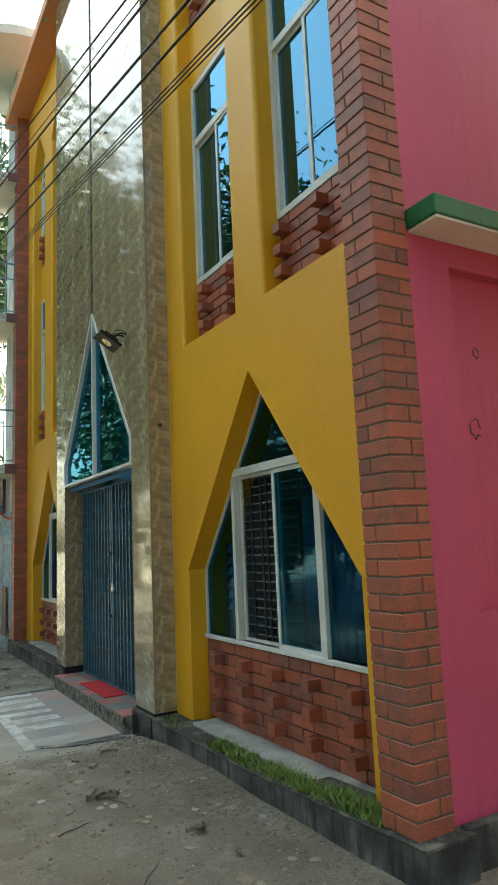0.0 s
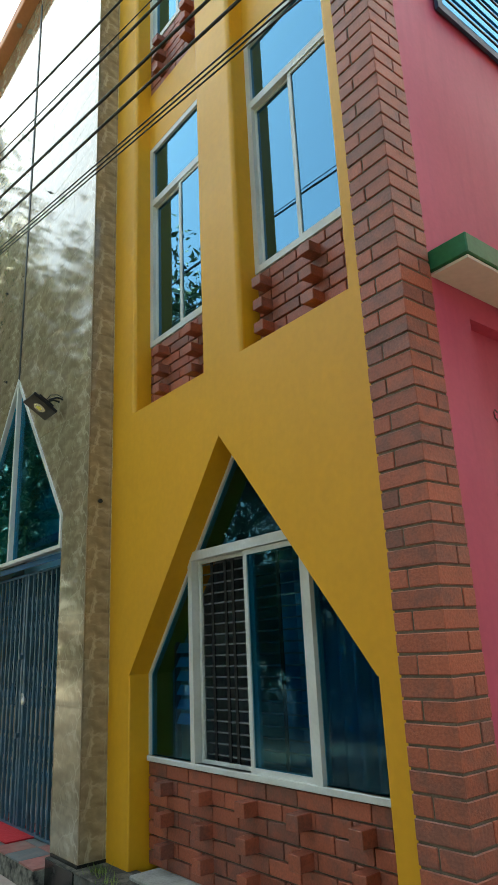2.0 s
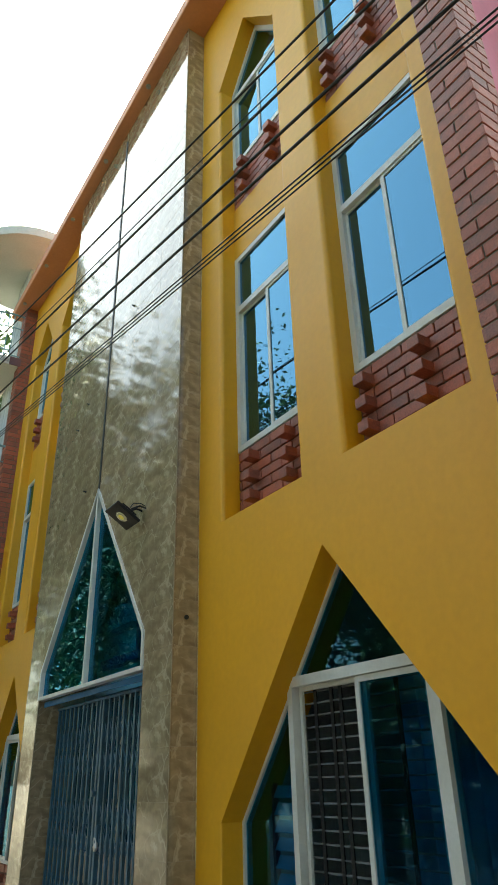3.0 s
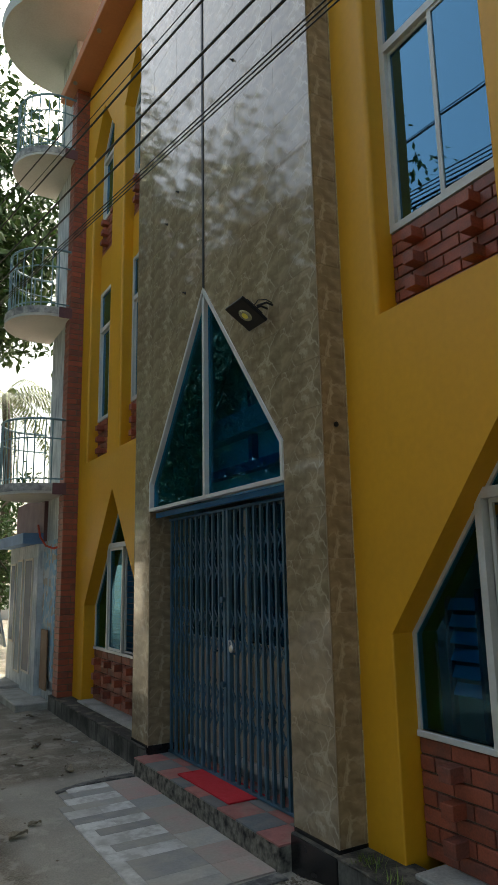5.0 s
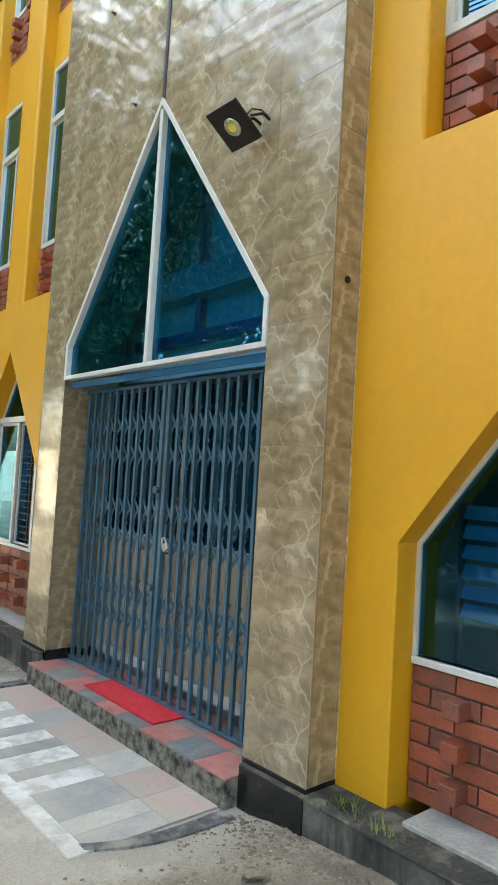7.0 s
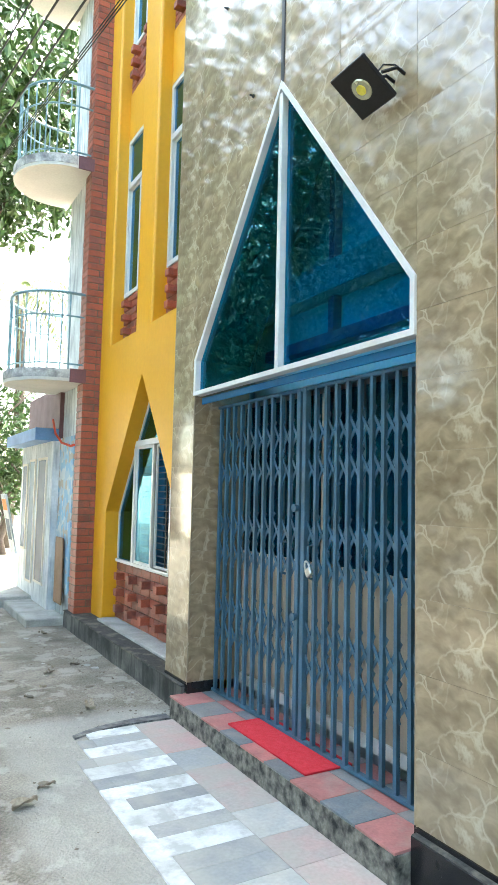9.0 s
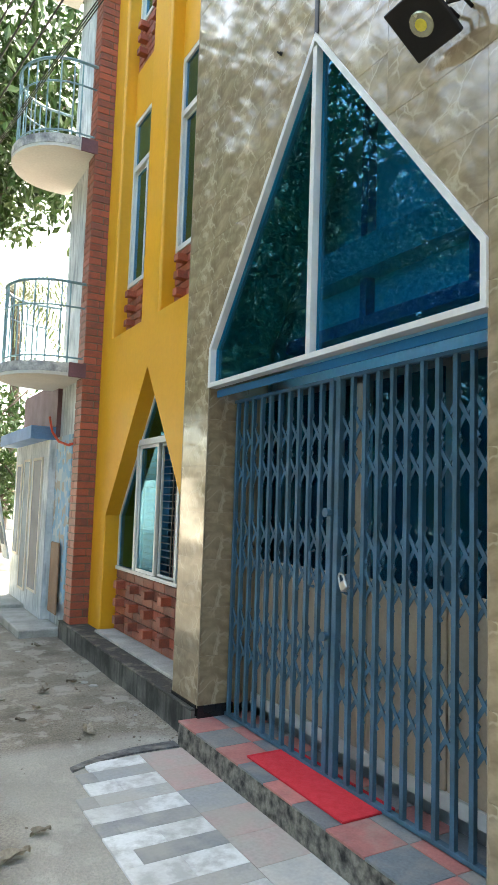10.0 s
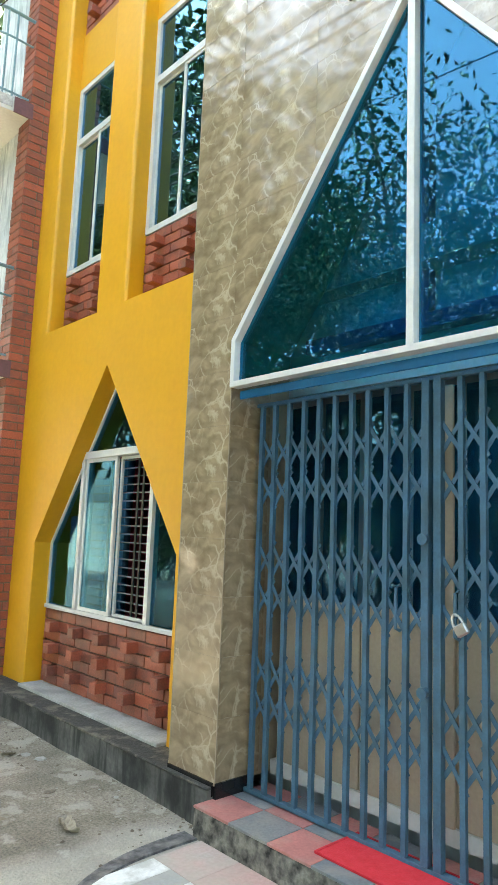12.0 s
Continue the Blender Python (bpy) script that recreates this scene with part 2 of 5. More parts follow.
POSTERWALL = patched_wall("blue_patched_wall")
CREAM = mat("cream_plaster", (0.66, 0.61, 0.52), 0.8, 0.06, 1.6, 30, 0.15, second=(0.54, 0.50, 0.43))
PLUM = mat("plum_shutter", (0.15, 0.065, 0.075), 0.6, 0.12, 5, 60, 0.15)
TEALRAIL = mat("pale_teal_rail", (0.17, 0.29, 0.33), 0.5, 0.15, 9, 90, 0.15, second=(0.11, 0.15, 0.17), patch=0.7)
BLUEAWN = mat("blue_awning_paint", (0.13, 0.25, 0.45), 0.6, 0.1, 4, 50, 0.1)
NAVY = mat("navy_paint", (0.02, 0.05, 0.10), 0.5, 0.1, 4, 50, 0.1)
CABLE = mat("black_cable", (0.010, 0.010, 0.011), 0.5, 0.1, 10, 80, 0.02)
HALL_BACKING = mat("pale_hall_backing", (0.66, 0.70, 0.74), 0.85, 0.08, 2, 30, 0.1, second=(0.6, 0.63, 0.66))
INTERIOR = mat("dim_room_plaster", (0.42, 0.45, 0.46), 0.85, 0.1, 2, 30, 0.1)
PANEL = mat("beige_door_panel", (0.40, 0.33, 0.245), 0.4, 0.08, 3, 60, 0.05, second=(0.29, 0.24, 0.18))
CURTAIN = mat("blue_curtain_cloth", (0.11, 0.33, 0.52), 0.9, 0.2, 4, 120, 0.4, second=(0.04, 0.17, 0.31), patch=0.9)
LOUVRE = mat("pale_blue_shutter", (0.25, 0.62, 0.90), 0.5, 0.1, 5, 60, 0.05, second=(0.16, 0.45, 0.72))
RISER = mat("blotched_riser_cement", (0.20, 0.185, 0.155), 0.85, 0.3, 17, 60, 0.7, second=(0.010, 0.010, 0.010), patch=1.0, bdist=0.008)
STAINED = mat("stained_limewash", (0.50, 0.49, 0.46), 0.85, 0.2, 9, 60, 0.4, second=(0.13, 0.13, 0.14), patch=0.9)
GREYLIME = mat("grey_limewash", (0.46, 0.50, 0.49), 0.9, 0.08, 1.6, 40, 0.15, second=(0.36, 0.39, 0.38), patch=0.6)
BOARD = mat("brown_board", (0.22, 0.13, 0.075), 0.7, 0.15, 5, 60, 0.15, second=(0.15, 0.09, 0.055))
TRIM = mat("pale_edge_cement", (0.62, 0.50, 0.30), 0.8, 0.2, 22, 90, 0.3, second=(0.34, 0.24, 0.10), patch=1.0)
BARK = mat("grey_bark", (0.13, 0.10, 0.075), 0.9, 0.3, 9, 60, 0.8, second=(0.07, 0.055, 0.045), bdist=0.02)
LEAF = mat("mango_leaf", (0.032, 0.075, 0.014), 0.42, 0.3, 1.2, 9, 0.0, second=(0.07, 0.13, 0.025), patch=0.9)
BALC = mat("limewashed_concrete", (0.60, 0.58, 0.53), 0.85, 0.07, 1.6, 40, 0.15, second=(0.46, 0.45, 0.42), patch=0.7)
PALMLEAF = mat("palm_leaf", (0.09, 0.14, 0.045), 0.45, 0.25, 1.5, 9, 0.0, second=(0.22, 0.25, 0.11), patch=0.9)
GRASS = mat("grass_blade", (0.12, 0.20, 0.03), 0.6, 0.25, 6, 40, 0.0, second=(0.15, 0.18, 0.05), patch=0.8)
RIBBON = mat("red_ribbon", (0.6, 0.06, 0.02), 0.6, 0.1, 10, 60, 0.05)
ORANGE = mat("orange_print", (0.7, 0.22, 0.02), 0.6, 0.1, 10, 60, 0.05)
DRYLEAF = mat("dry_leaf", (0.20, 0.165, 0.12), 0.8, 0.3, 12, 60, 0.2, second=(0.22, 0.19, 0.14), patch=0.8, rand=0.3)
GLASS = tinted_glass("blue_tinted_glass", (0.12, 0.26, 0.34), (0.33, 0.70, 0.97), 3.1)
# reduced gloss on the lower panes stands in for darker surroundings they mirror
GLASS_LOW = tinted_glass("low_gloss_teal_glass", (0.20, 0.54, 0.66), (0.30, 0.62, 0.80), 1.75)
GLASS_DOOR = tinted_glass("dark_blue_gable_glass", (0.07, 0.63, 0.80), (0.25, 0.62, 0.85), 2.0)
LENSMAT = mat("lamp_reflector", (0.55, 0.55, 0.40), 0.25, 0.1, 30, 90, 0.05, metal=0.6)
YLED = mat("yellow_led_chip", (0.70, 0.62, 0.08), 0.5, 0.1, 30, 90, 0.0)


def ground_material():
    """Dusty worn concrete lane: pale dust, damp dark patches, grit."""
    m = mat("dusty_lane", (0.25, 0.222, 0.178), 0.9, 0.45, 1.8, 80, 0.9, second=(0.115, 0.097, 0.073), patch=1.0, bdist=0.01)
    nt = m.node_tree
    nd, ln = nt.nodes, nt.links
    b = nd["Principled BSDF"]
    src = b.inputs["Base Color"].links[0].from_socket
    geo = nd.new("ShaderNodeNewGeometry")
    n = nd.new("ShaderNodeTexNoise")
    n.inputs["Scale"].default_value = 3.2
    n.inputs["Detail"].default_value = 8
    n.inputs["Roughness"].default_value = 0.65
    ln.new(geo.outputs["Position"], n.inputs["Vector"])
    r = nd.new("ShaderNodeMapRange")
    r.inputs["From Min"].default_value = 0.53
    r.inputs["From Max"].default_value = 0.58
    r.inputs["To Max"].default_value = 0.6
    ln.new(n.outputs["Fac"], r.inputs["Value"])
    mx = nd.new("ShaderNodeMixRGB")
    mx.inputs[2].default_value = (0.36, 0.335, 0.285, 1)
    ln.new(r.outputs[0], mx.inputs[0])
    ln.new(src, mx.inputs[1])
    ln.new(mx.outputs[0], b.inputs["Base Color"])
    # bare earth south of the door, a pale cement smear round the paving
    sep = nd.new("ShaderNodeSeparateXYZ")
    ln.new(geo.outputs["Position"], sep.inputs[0])

    def math_node(op, a, c):
        k = nd.new("ShaderNodeMath")
        k.operation = op
        for sock, v in zip(k.inputs, (a, c)):
            if isinstance(v, (int, float)):
                sock.default_value = v
            else:
                ln.new(v, sock)
        return k.outputs[0]

    def ramp_node(v, a, c):
        k = nd.new("ShaderNodeMapRange")
        k.inputs["From Min"].default_value = a
        k.inputs["From Max"].default_value = c
        ln.new(v, k.inputs["Value"])
        return k.outputs[0]

    big = nd.new("ShaderNodeTexNoise")
    big.inputs["Scale"].default_value = 1.3
    big.inputs["Detail"].default_value = 7
    ln.new(geo.outputs["Position"], big.inputs["Vector"])
    wob = math_node("MULTIPLY", math_node("SUBTRACT", big.outputs["Fac"], 0.5), 2.6)
    earth = ramp_node(math_node("ADD", sep.outputs["Y"], wob), -1.3, -2.3)
    m2 = nd.new("ShaderNodeMixRGB")
    m2.inputs[2].default_value = (0.135, 0.112, 0.082, 1)
    ln.new(math_node("MULTIPLY", earth, 0.62), m2.inputs[0])
    ln.new(mx.outputs[0], m2.inputs[1])
    ax = math_node("ABSOLUTE", math_node("ADD", sep.outputs["X"], 0.6), 0)
    ay = math_node("ABSOLUTE", sep.outputs["Y"], 0)
    dist = math_node("MAXIMUM", math_node("SUBTRACT", ax, 0.35), math_node("SUBTRACT", ay, 1.05))
    smear = ramp_node(math_node("ADD", dist, math_node("MULTIPLY", wob, 0.3)), 0.42, 0.22)
    m3 = nd.new("ShaderNodeMixRGB")
    m3.inputs[2].default_value = (0.42, 0.405, 0.365, 1)
    ln.new(math_node("MULTIPLY", smear, 0.5), m3.inputs[0])
    ln.new(m2.outputs[0], m3.inputs[1])
    ln.new(m3.outputs[0], b.inputs["Base Color"])
    bp = b.inputs["Normal"].links[0].from_node
    b2 = nd.new("ShaderNodeBump")
    b2.inputs["Strength"].default_value = 1.0
    b2.inputs["Distance"].default_value = 0.045
    ln.new(n.outputs["Fac"], b2.inputs["Height"])
    ln.new(b2.outputs[0], bp.inputs["Normal"])
    return m


GROUND = ground_material()


def streaked(m, dark, amount):
    """Grimy runs down an upright face: noise drawn out along z."""
    nt = m.node_tree
    nd, ln = nt.nodes, nt.links
    b = nd["Principled BSDF"]
    src = b.inputs["Base Color"].links[0].from_socket
    geo = nd.new("ShaderNodeNewGeometry")
    sc = nd.new("ShaderNodeVectorMath")
    sc.operation = "MULTIPLY"
    sc.inputs[1].default_value = (14, 14, 1.6)
    ln.new(geo.outputs["Position"], sc.inputs[0])
    n = nd.new("ShaderNodeTexNoise")
    n.inputs["Scale"].default_value = 1.6
    n.inputs["Detail"].default_value = 6
    ln.new(sc.outputs[0], n.inputs["Vector"])
    r = nd.new("ShaderNodeMapRange")
    r.inputs["From Min"].default_value = 0.46
    r.inputs["From Max"].default_value = 0.66
    r.inputs["To Max"].default_value = amount
    ln.new(n.outputs["Fac"], r.inputs["Value"])
    mx = nd.new("ShaderNodeMixRGB")
    mx.inputs[2].default_value = (*dark, 1)
    ln.new(r.outputs[0], mx.inputs[0])
    ln.new(src, mx.inputs[1])
    ln.new(mx.outputs[0], b.inputs["Base Color"])


def dusted(m, dust, lo, hi, amount, scale):
    """Trodden dust lying in clouds over a paved surface, across its joints."""
    nd, ln = m.node_tree.nodes, m.node_tree.links
    b = nd["Principled BSDF"]
    src = b.inputs["Base Color"].links[0].from_socket
    geo = nd.new("ShaderNodeNewGeometry")
    n = nd.new("ShaderNodeTexNoise")
    n.inputs["Scale"].default_value = scale
    n.inputs["Detail"].default_value = 8
    n.inputs["Roughness"].default_value = 0.62
    ln.new(geo.outputs["Position"], n.inputs["Vector"])
    r = nd.new("ShaderNodeMapRange")
    r.inputs["From Min"].default_value = lo
    r.inputs["From Max"].default_value = hi
    r.inputs["To Max"].default_value = amount
    ln.new(n.outputs["Fac"], r.inputs["Value"])
    mx = nd.new("ShaderNodeMixRGB")
    mx.inputs[2].default_value = (*dust, 1)
    ln.new(r.outputs[0], mx.inputs[0])
    ln.new(src, mx.inputs[1])
    ln.new(mx.outputs[0], b.inputs["Base Color"])


for m_ in (SLATETILE, PALEPINK):
    dusted(m_, (0.34, 0.32, 0.275), 0.42, 0.62, 0.6, 3.4)
dusted(BLACKPAVE, (0.34, 0.32, 0.275), 0.52, 0.66, 0.6, 5.0)
dusted(WHITETILE, (0.30, 0.30, 0.28), 0.46, 0.60, 0.7, 7.0)
for m_ in (REDTILE, GREYTILE):
    dusted(m_, (0.30, 0.265, 0.22), 0.50, 0.70, 0.5, 6.0)
dusted(CAPBLACK, (0.16, 0.145, 0.115), 0.50, 0.64, 0.8, 9.0)
streaked(CEMENT, (0.018, 0.018, 0.017), 0.9)
streaked(WHITEWASH, (0.16, 0.19, 0.21), 0.55)
streaked(PINK, (0.40, 0.05, 0.11), 0.35)
streaked(YELLOW, (0.56, 0.275, 0.012), 0.1)


# ---- mesh helpers ----
def box(bm, x0, x1, y0, y1, z0, z1, bev=0.0):
    x0, x1 = min(x0, x1), max(x0, x1)
    y0, y1 = min(y0, y1), max(y0, y1)
    z0, z1 = min(z0, z1), max(z0, z1)
    m = Matrix.Translation(((x0 + x1) / 2, (y0 + y1) / 2, (z0 + z1) / 2)) @ Matrix.Diagonal((x1 - x0, y1 - y0, z1 - z0, 1))
    g = bmesh.ops.create_cube(bm, size=1, matrix=m)
    if bev:
        es = list({e for v in g["verts"] for e in v.link_edges})
        bmesh.ops.bevel(bm, geom=es, offset=bev, segments=1, affect="EDGES")
    return bm


def prism(bm, pts, x0, x1):
    """A polygon in y and z, extruded from x0 to x1."""
    a = [bm.verts.new((x0, y, z)) for y, z in pts]
    c = [bm.verts.new((x1, y, z)) for y, z in pts]
    bm.faces.new(a)
    bm.faces.new(list(reversed(c)))
    for i in range(len(pts)):
        j = (i + 1) % len(pts)
        bm.faces.new((a[j], a[i], c[i], c[j]))
    return bm


def bar(bm, p, q, w, x0, x1):
    """A straight bar of width w between two points in y and z."""
    d = Vector((q[0] - p[0], q[1] - p[1])).normalized()
    n = Vector((-d.y, d.x)) * w / 2
    prism(bm, [(p[0] + n.x, p[1] + n.y), (q[0] + n.x, q[1] + n.y), (q[0] - n.x, q[1] - n.y), (p[0] - n.x, p[1] - n.y)], x0, x1)


def inset_poly(pts, d):
    """The polygon moved inwards by d (convex)."""
    cy = sum(p[0] for p in pts) / len(pts)
    cz = sum(p[1] for p in pts) / len(pts)
    lines = []
    for i, p in enumerate(pts):
        q = pts[(i + 1) % len(pts)]
        e = Vector((q[0] - p[0], q[1] - p[1])).normalized()
        n = Vector((-e.y, e.x))
        if n.dot(Vector((cy - p[0], cz - p[1]))) < 0:
            n = -n
        lines.append((Vector(p) + n * d, e))
    out = []
    for i in range(len(pts)):
        (a, u), (c, v) = lines[i - 1], lines[i]
        den = u.x * v.y - u.y * v.x
        t = ((c.x - a.x) * v.y - (c.y - a.y) * v.x) / den
        out.append((a.x + u.x * t, a.y + u.y * t))
    return out


def ring(bm, pts, w, x0, x1):
    """A flat frame of width w just inside a convex outline."""
    inn = inset_poly(pts, w)
    n = len(pts)
    vs = [[bm.verts.new((x, y, z)) for y, z in pl] for x in (x0, x1) for pl in (pts, inn)]
    of, inf, ob_, inb = vs
    for i in range(n):
        j = (i + 1) % n
        bm.faces.new((of[i], of[j], inf[j], inf[i]))
        bm.faces.new((ob_[j], ob_[i], inb[i], inb[j]))
        bm.faces.new((of[j], of[i], ob_[i], ob_[j]))
        bm.faces.new((inf[i], inf[j], inb[j], inb[i]))


def tube(bm, pts, r, sides=8):
    """A round tube along a line of points."""
    rings = []
    pts = [Vector(p) for p in pts]
    for i, p in enumerate(pts):
        d = (pts[min(i + 1, len(pts) - 1)] - pts[max(i - 1, 0)]).normalized()
        up = Vector((0, 0, 1)) if abs(d.z) < 0.9 else Vector((1, 0, 0))
        u = d.cross(up).normalized()
        v = d.cross(u)
        rad = r[i] if isinstance(r, (list, tuple)) else r
        rings.append([bm.verts.new(p + (u * math.cos(2 * math.pi * k / sides) + v * math.sin(2 * math.pi * k / sides)) * rad) for k in range(sides)])
    for a, c in zip(rings, rings[1:]):
        for k in range(sides):
            bm.faces.new((a[k], a[(k + 1) % sides], c[(k + 1) % sides], c[k]))
    bm.faces.new(rings[0])
    bm.faces.new(list(reversed(rings[-1])))


def mesh_of(name, bm, material, smooth=False):
    bmesh.ops.recalc_face_normals(bm, faces=bm.faces)
    me = bpy.data.meshes.new(name)
    bm.to_mesh(me)
    bm.free()
    me.materials.append(material)
    if smooth:
        for p in me.polygons:
            p.use_smooth = True
    return me


def part(name, bm, material, parent, label="", smooth=False):
    ob = new(name, mesh_of(name, bm, material, smooth))
    ob.parent = parent
    if label:
        ob["label"] = label
    return ob


def piece(name, me, parent, loc):
    ob = new(name, me)
    ob.parent = parent
    ob.location = loc
    return ob


def thing(name, label, category, group="", kind=""):
    return tagged(new(name), label, category, group, kind)


def solid(name, bm, material, label, category, kind="", group="", smooth=False):
    return tagged(new(name, mesh_of(name, bm, material, smooth)), label, category, group, kind)

# ---- ground ----
YX, WX = 0.19, 0.335        # yellow face and window line, behind the tile face at x = 0


def ground_height(x, y):
    h = 0.0
    if y < -1.2 and x > -2.2:
        h += 0.08 * min(1, (-1.2 - y) / 0.8) * max(0, 1 - max(0, -0.2 - x) / 2.0)
    if y > 1.2 and x > -1.5:
        h += 0.012 * min(1, (y - 1.2) / 0.8) * max(0, 1 - max(0, -0.2 - x) / 1.3)
    apron = -1.3 < y < 1.3 and x > -1.05
    if not apron:
        h += 0.012 * noise.noise((x * 1.7, y * 1.7, 0)) + 0.006 * noise.noise((x * 6, y * 6, 3))
    else:
        h -= 0.006
    return h


def axis(lo, a, b, hi, step):
    far = [2.0, 5.0, 12.0, 30.0, 80.0, 200.0]
    mid = [a + step * i for i in range(int(round((b - a) / step)) + 1)]
    return sorted({lo, hi, *mid, *[a - f for f in far if a - f > lo], *[b + f for f in far if b + f < hi]})


xs = axis(-400, -5.0, 1.0, 400, 0.06)
ys = axis(-400, -8.0, 9.0, 400, 0.08)
verts = [(x, y, ground_height(x, y)) for x in xs for y in ys]
ny = len(ys)
faces = [(i * ny + j, (i + 1) * ny + j, (i + 1) * ny + j + 1, i * ny + j + 1) for i in range(len(xs) - 1) for j in range(ny - 1)]
me = bpy.data.meshes.new("ground")
me.from_pydata(verts, [], faces)
me.materials.append(GROUND)
for p in me.polygons:
    p.use_smooth = True
tagged(new("ground", me), "dusty grey-brown worn concrete lane with damp patches", "ground", kind="structure")

# ---- building shell ----
bm = bmesh.new()
for z0, z1 in ((0.05, 0.26), (2.85, 3.05), (5.65, 5.85)):
    box(bm, 0.52, 4.0, -4.25, 4.1, z0, z1)
solid("floor", bm, INTERIOR, "plain grey cement floors of the building's storeys", "floor", "structure")
bm = bmesh.new()
box(bm, 4.0, 4.15, -4.4, 4.3, 0, 8.75)
for y in (-1.60, 1.50):
    box(bm, 0.5, 4.0, y - 0.05, y + 0.05, 0.26, 8.74)
# added partition, set close behind the front to catch daylight
box(bm, 1.25, 1.33, -1.55, 1.45, 0.26, 8.6)
solid("wall_inner", bm, INTERIOR, "plain dim plaster walls of the rooms", "wall", "structure")
bm = bmesh.new()
box(bm, 0.20, 4.15, 4.12, 4.34, 0, 8.75)
solid("wall_north", bm, PINK, "plain painted end wall", "wall", "structure")

# yellow front walls: two mirrored bays
BAYS = {"right": dict(out=-4.25, tile=-1.54, g0=-3.925, g1=-1.825, a0=-2.72, a1=-1.86, b0=-3.955, b1=-3.12),
        "left": dict(out=4.12, tile=1.50, g0=3.71, g1=1.79, a0=3.79, a1=2.98, b0=2.56, b1=1.76)}
ZN, ZA, ZP, ZS, ZT = 1.31, 2.645, 3.09, 7.50, 8.75


def yellow_wall(name, b):
    bm = bmesh.new()
    x0, x1 = YX, 0.52

    def rect(y0, y1, z0, z1):
        y0, y1 = min(y0, y1), max(y0, y1)
        prism(bm, [(y0, z0), (y1, z0), (y1, z1), (y0, z1)], x0, x1)

    def strip(y0, y1, z0, z1, rlo, rhi, rad=0.03):
        """An upright strip whose front corners are softly rounded."""
        pl = [(x1, y0)]
        for side, yy, on in ((1, y0, rlo), (-1, y1, rhi)):
            arc = [(x0 + rad - rad * math.sin(a), yy + side * (rad - rad * math.cos(a))) for a in [math.pi / 2 * k / 5 for k in range(6)]] if on else [(x0, yy)]
            pl += arc if side > 0 else list(reversed(arc))
        pl.append((x1, y1))
        lo_v = [bm.verts.new((x, y, z0)) for x, y in pl]
        hi_v = [bm.verts.new((x, y, z1)) for x, y in pl]
        bm.faces.new(lo_v)
        bm.faces.new(list(reversed(hi_v)))
        for i in range(len(pl)):
            j = (i + 1) % len(pl)
            bm.faces.new((lo_v[i], lo_v[j], hi_v[j], hi_v[i]))

    lo, hi = sorted((b["out"], b["tile"]))
    g0, g1 = sorted((b["g0"], b["g1"]))
    gc = (g0 + g1) / 2
    strip(lo, g0, 0.0, ZN, False, True, 0.012)
    strip(g1, hi, 0.0, ZN, True, False, 0.012)
    rect(lo, g0, ZN, ZP)
    rect(g1, hi, ZN, ZP)
    prism(bm, [(g0, ZN), (gc, ZA), (gc, ZP), (g0, ZP)], x0, x1)
    prism(bm, [(gc, ZA), (g1, ZN), (g1, ZP), (gc, ZP)], x0, x1)
    chans = sorted([tuple(sorted((b["a0"], b["a1"]))), tuple(sorted((b["b0"], b["b1"])))])
    edge = lo
    for c0, c1 in chans:
        strip(edge, c0, ZP, ZS, edge != lo, True)
        rect(edge, c0, ZS, ZT)
        w0 = [bm.verts.new(v) for v in ((x0, c0, ZP), (WX, c0, ZP + 0.055), (x1, c0, ZP + 0.055), (x1, c0, ZP))]
        w1 = [bm.verts.new(v) for v in ((x0, c1, ZP), (WX, c1, ZP + 0.055), (x1, c1, ZP + 0.055), (x1, c1, ZP))]
        bm.faces.new(w0)
        bm.faces.new(list(reversed(w1)))
        for i in range(4):
            bm.faces.new((w0[i], w0[(i + 1) % 4], w1[(i + 1) % 4], w1[i]))
        cc = (c0 + c1) / 2
        prism(bm, [(c0, ZS), (cc, 8.07), (cc, ZT), (c0, ZT)], x0, x1)
        prism(bm, [(cc, 8.07), (c1, ZS), (c1, ZT), (cc, ZT)], x0, x1)
        prism(bm, [(c0, 5.43), (c1, 5.43), (c1, 5.98), (c0, 5.98)], WX - 0.01, x1 - 0.003)
        edge = c1
    strip(edge, hi, ZP, ZS, True, False)
    rect(edge, hi, ZS, ZT)
    bmesh.ops.remove_doubles(bm, verts=bm.verts, dist=0.0005)
    return solid(name, bm, YELLOW, "smooth mustard-yellow painted front wall with pointed recesses", "wall", "structure")


WALLS = {k: yellow_wall("wall_front_" + k, b) for k, b in BAYS.items()}

# pink side wall with its niche and canopy
bm = bmesh.new()
box(bm, 0.205, 0.50, -4.40, -4.25, 0.0, 8.75)
box(bm, 0.50, 4.15, -4.40, -4.25, 2.83, 8.75)
box(bm, 0.50, 4.15, -4.40, -4.25, 0.0, 1.13)
box(bm, 0.50, 4.15, -4.335, -4.25, 1.13, 2.83)
box(bm, 1.55, 1.75, -4.40, -4.335, 1.13, 2.83)
solid("wall_south", bm, PINK, "faded pink painted side wall with a shallow recess", "wall", "structure")
bm = bmesh.new()
box(bm, 0.235, 4.15, -4.46, -4.41, 0.0, 0.27, 0.01)
solid("baseboard", bm, CEMENT, "rough grey cement base along the pink wall", "baseboard", "structure")
can = thing("canopy", "green-edged concrete sun canopy on the pink wall", "canopy")
bm = bmesh.new()
box(bm, 0.225, 3.6, -4.60, -4.398, 2.975, 3.075, 0.006)
part("slab", bm, GREEN, can)
bm = bmesh.new()
box(bm, 0.24, 3.58, -4.588, -4.402, 2.96, 2.974)
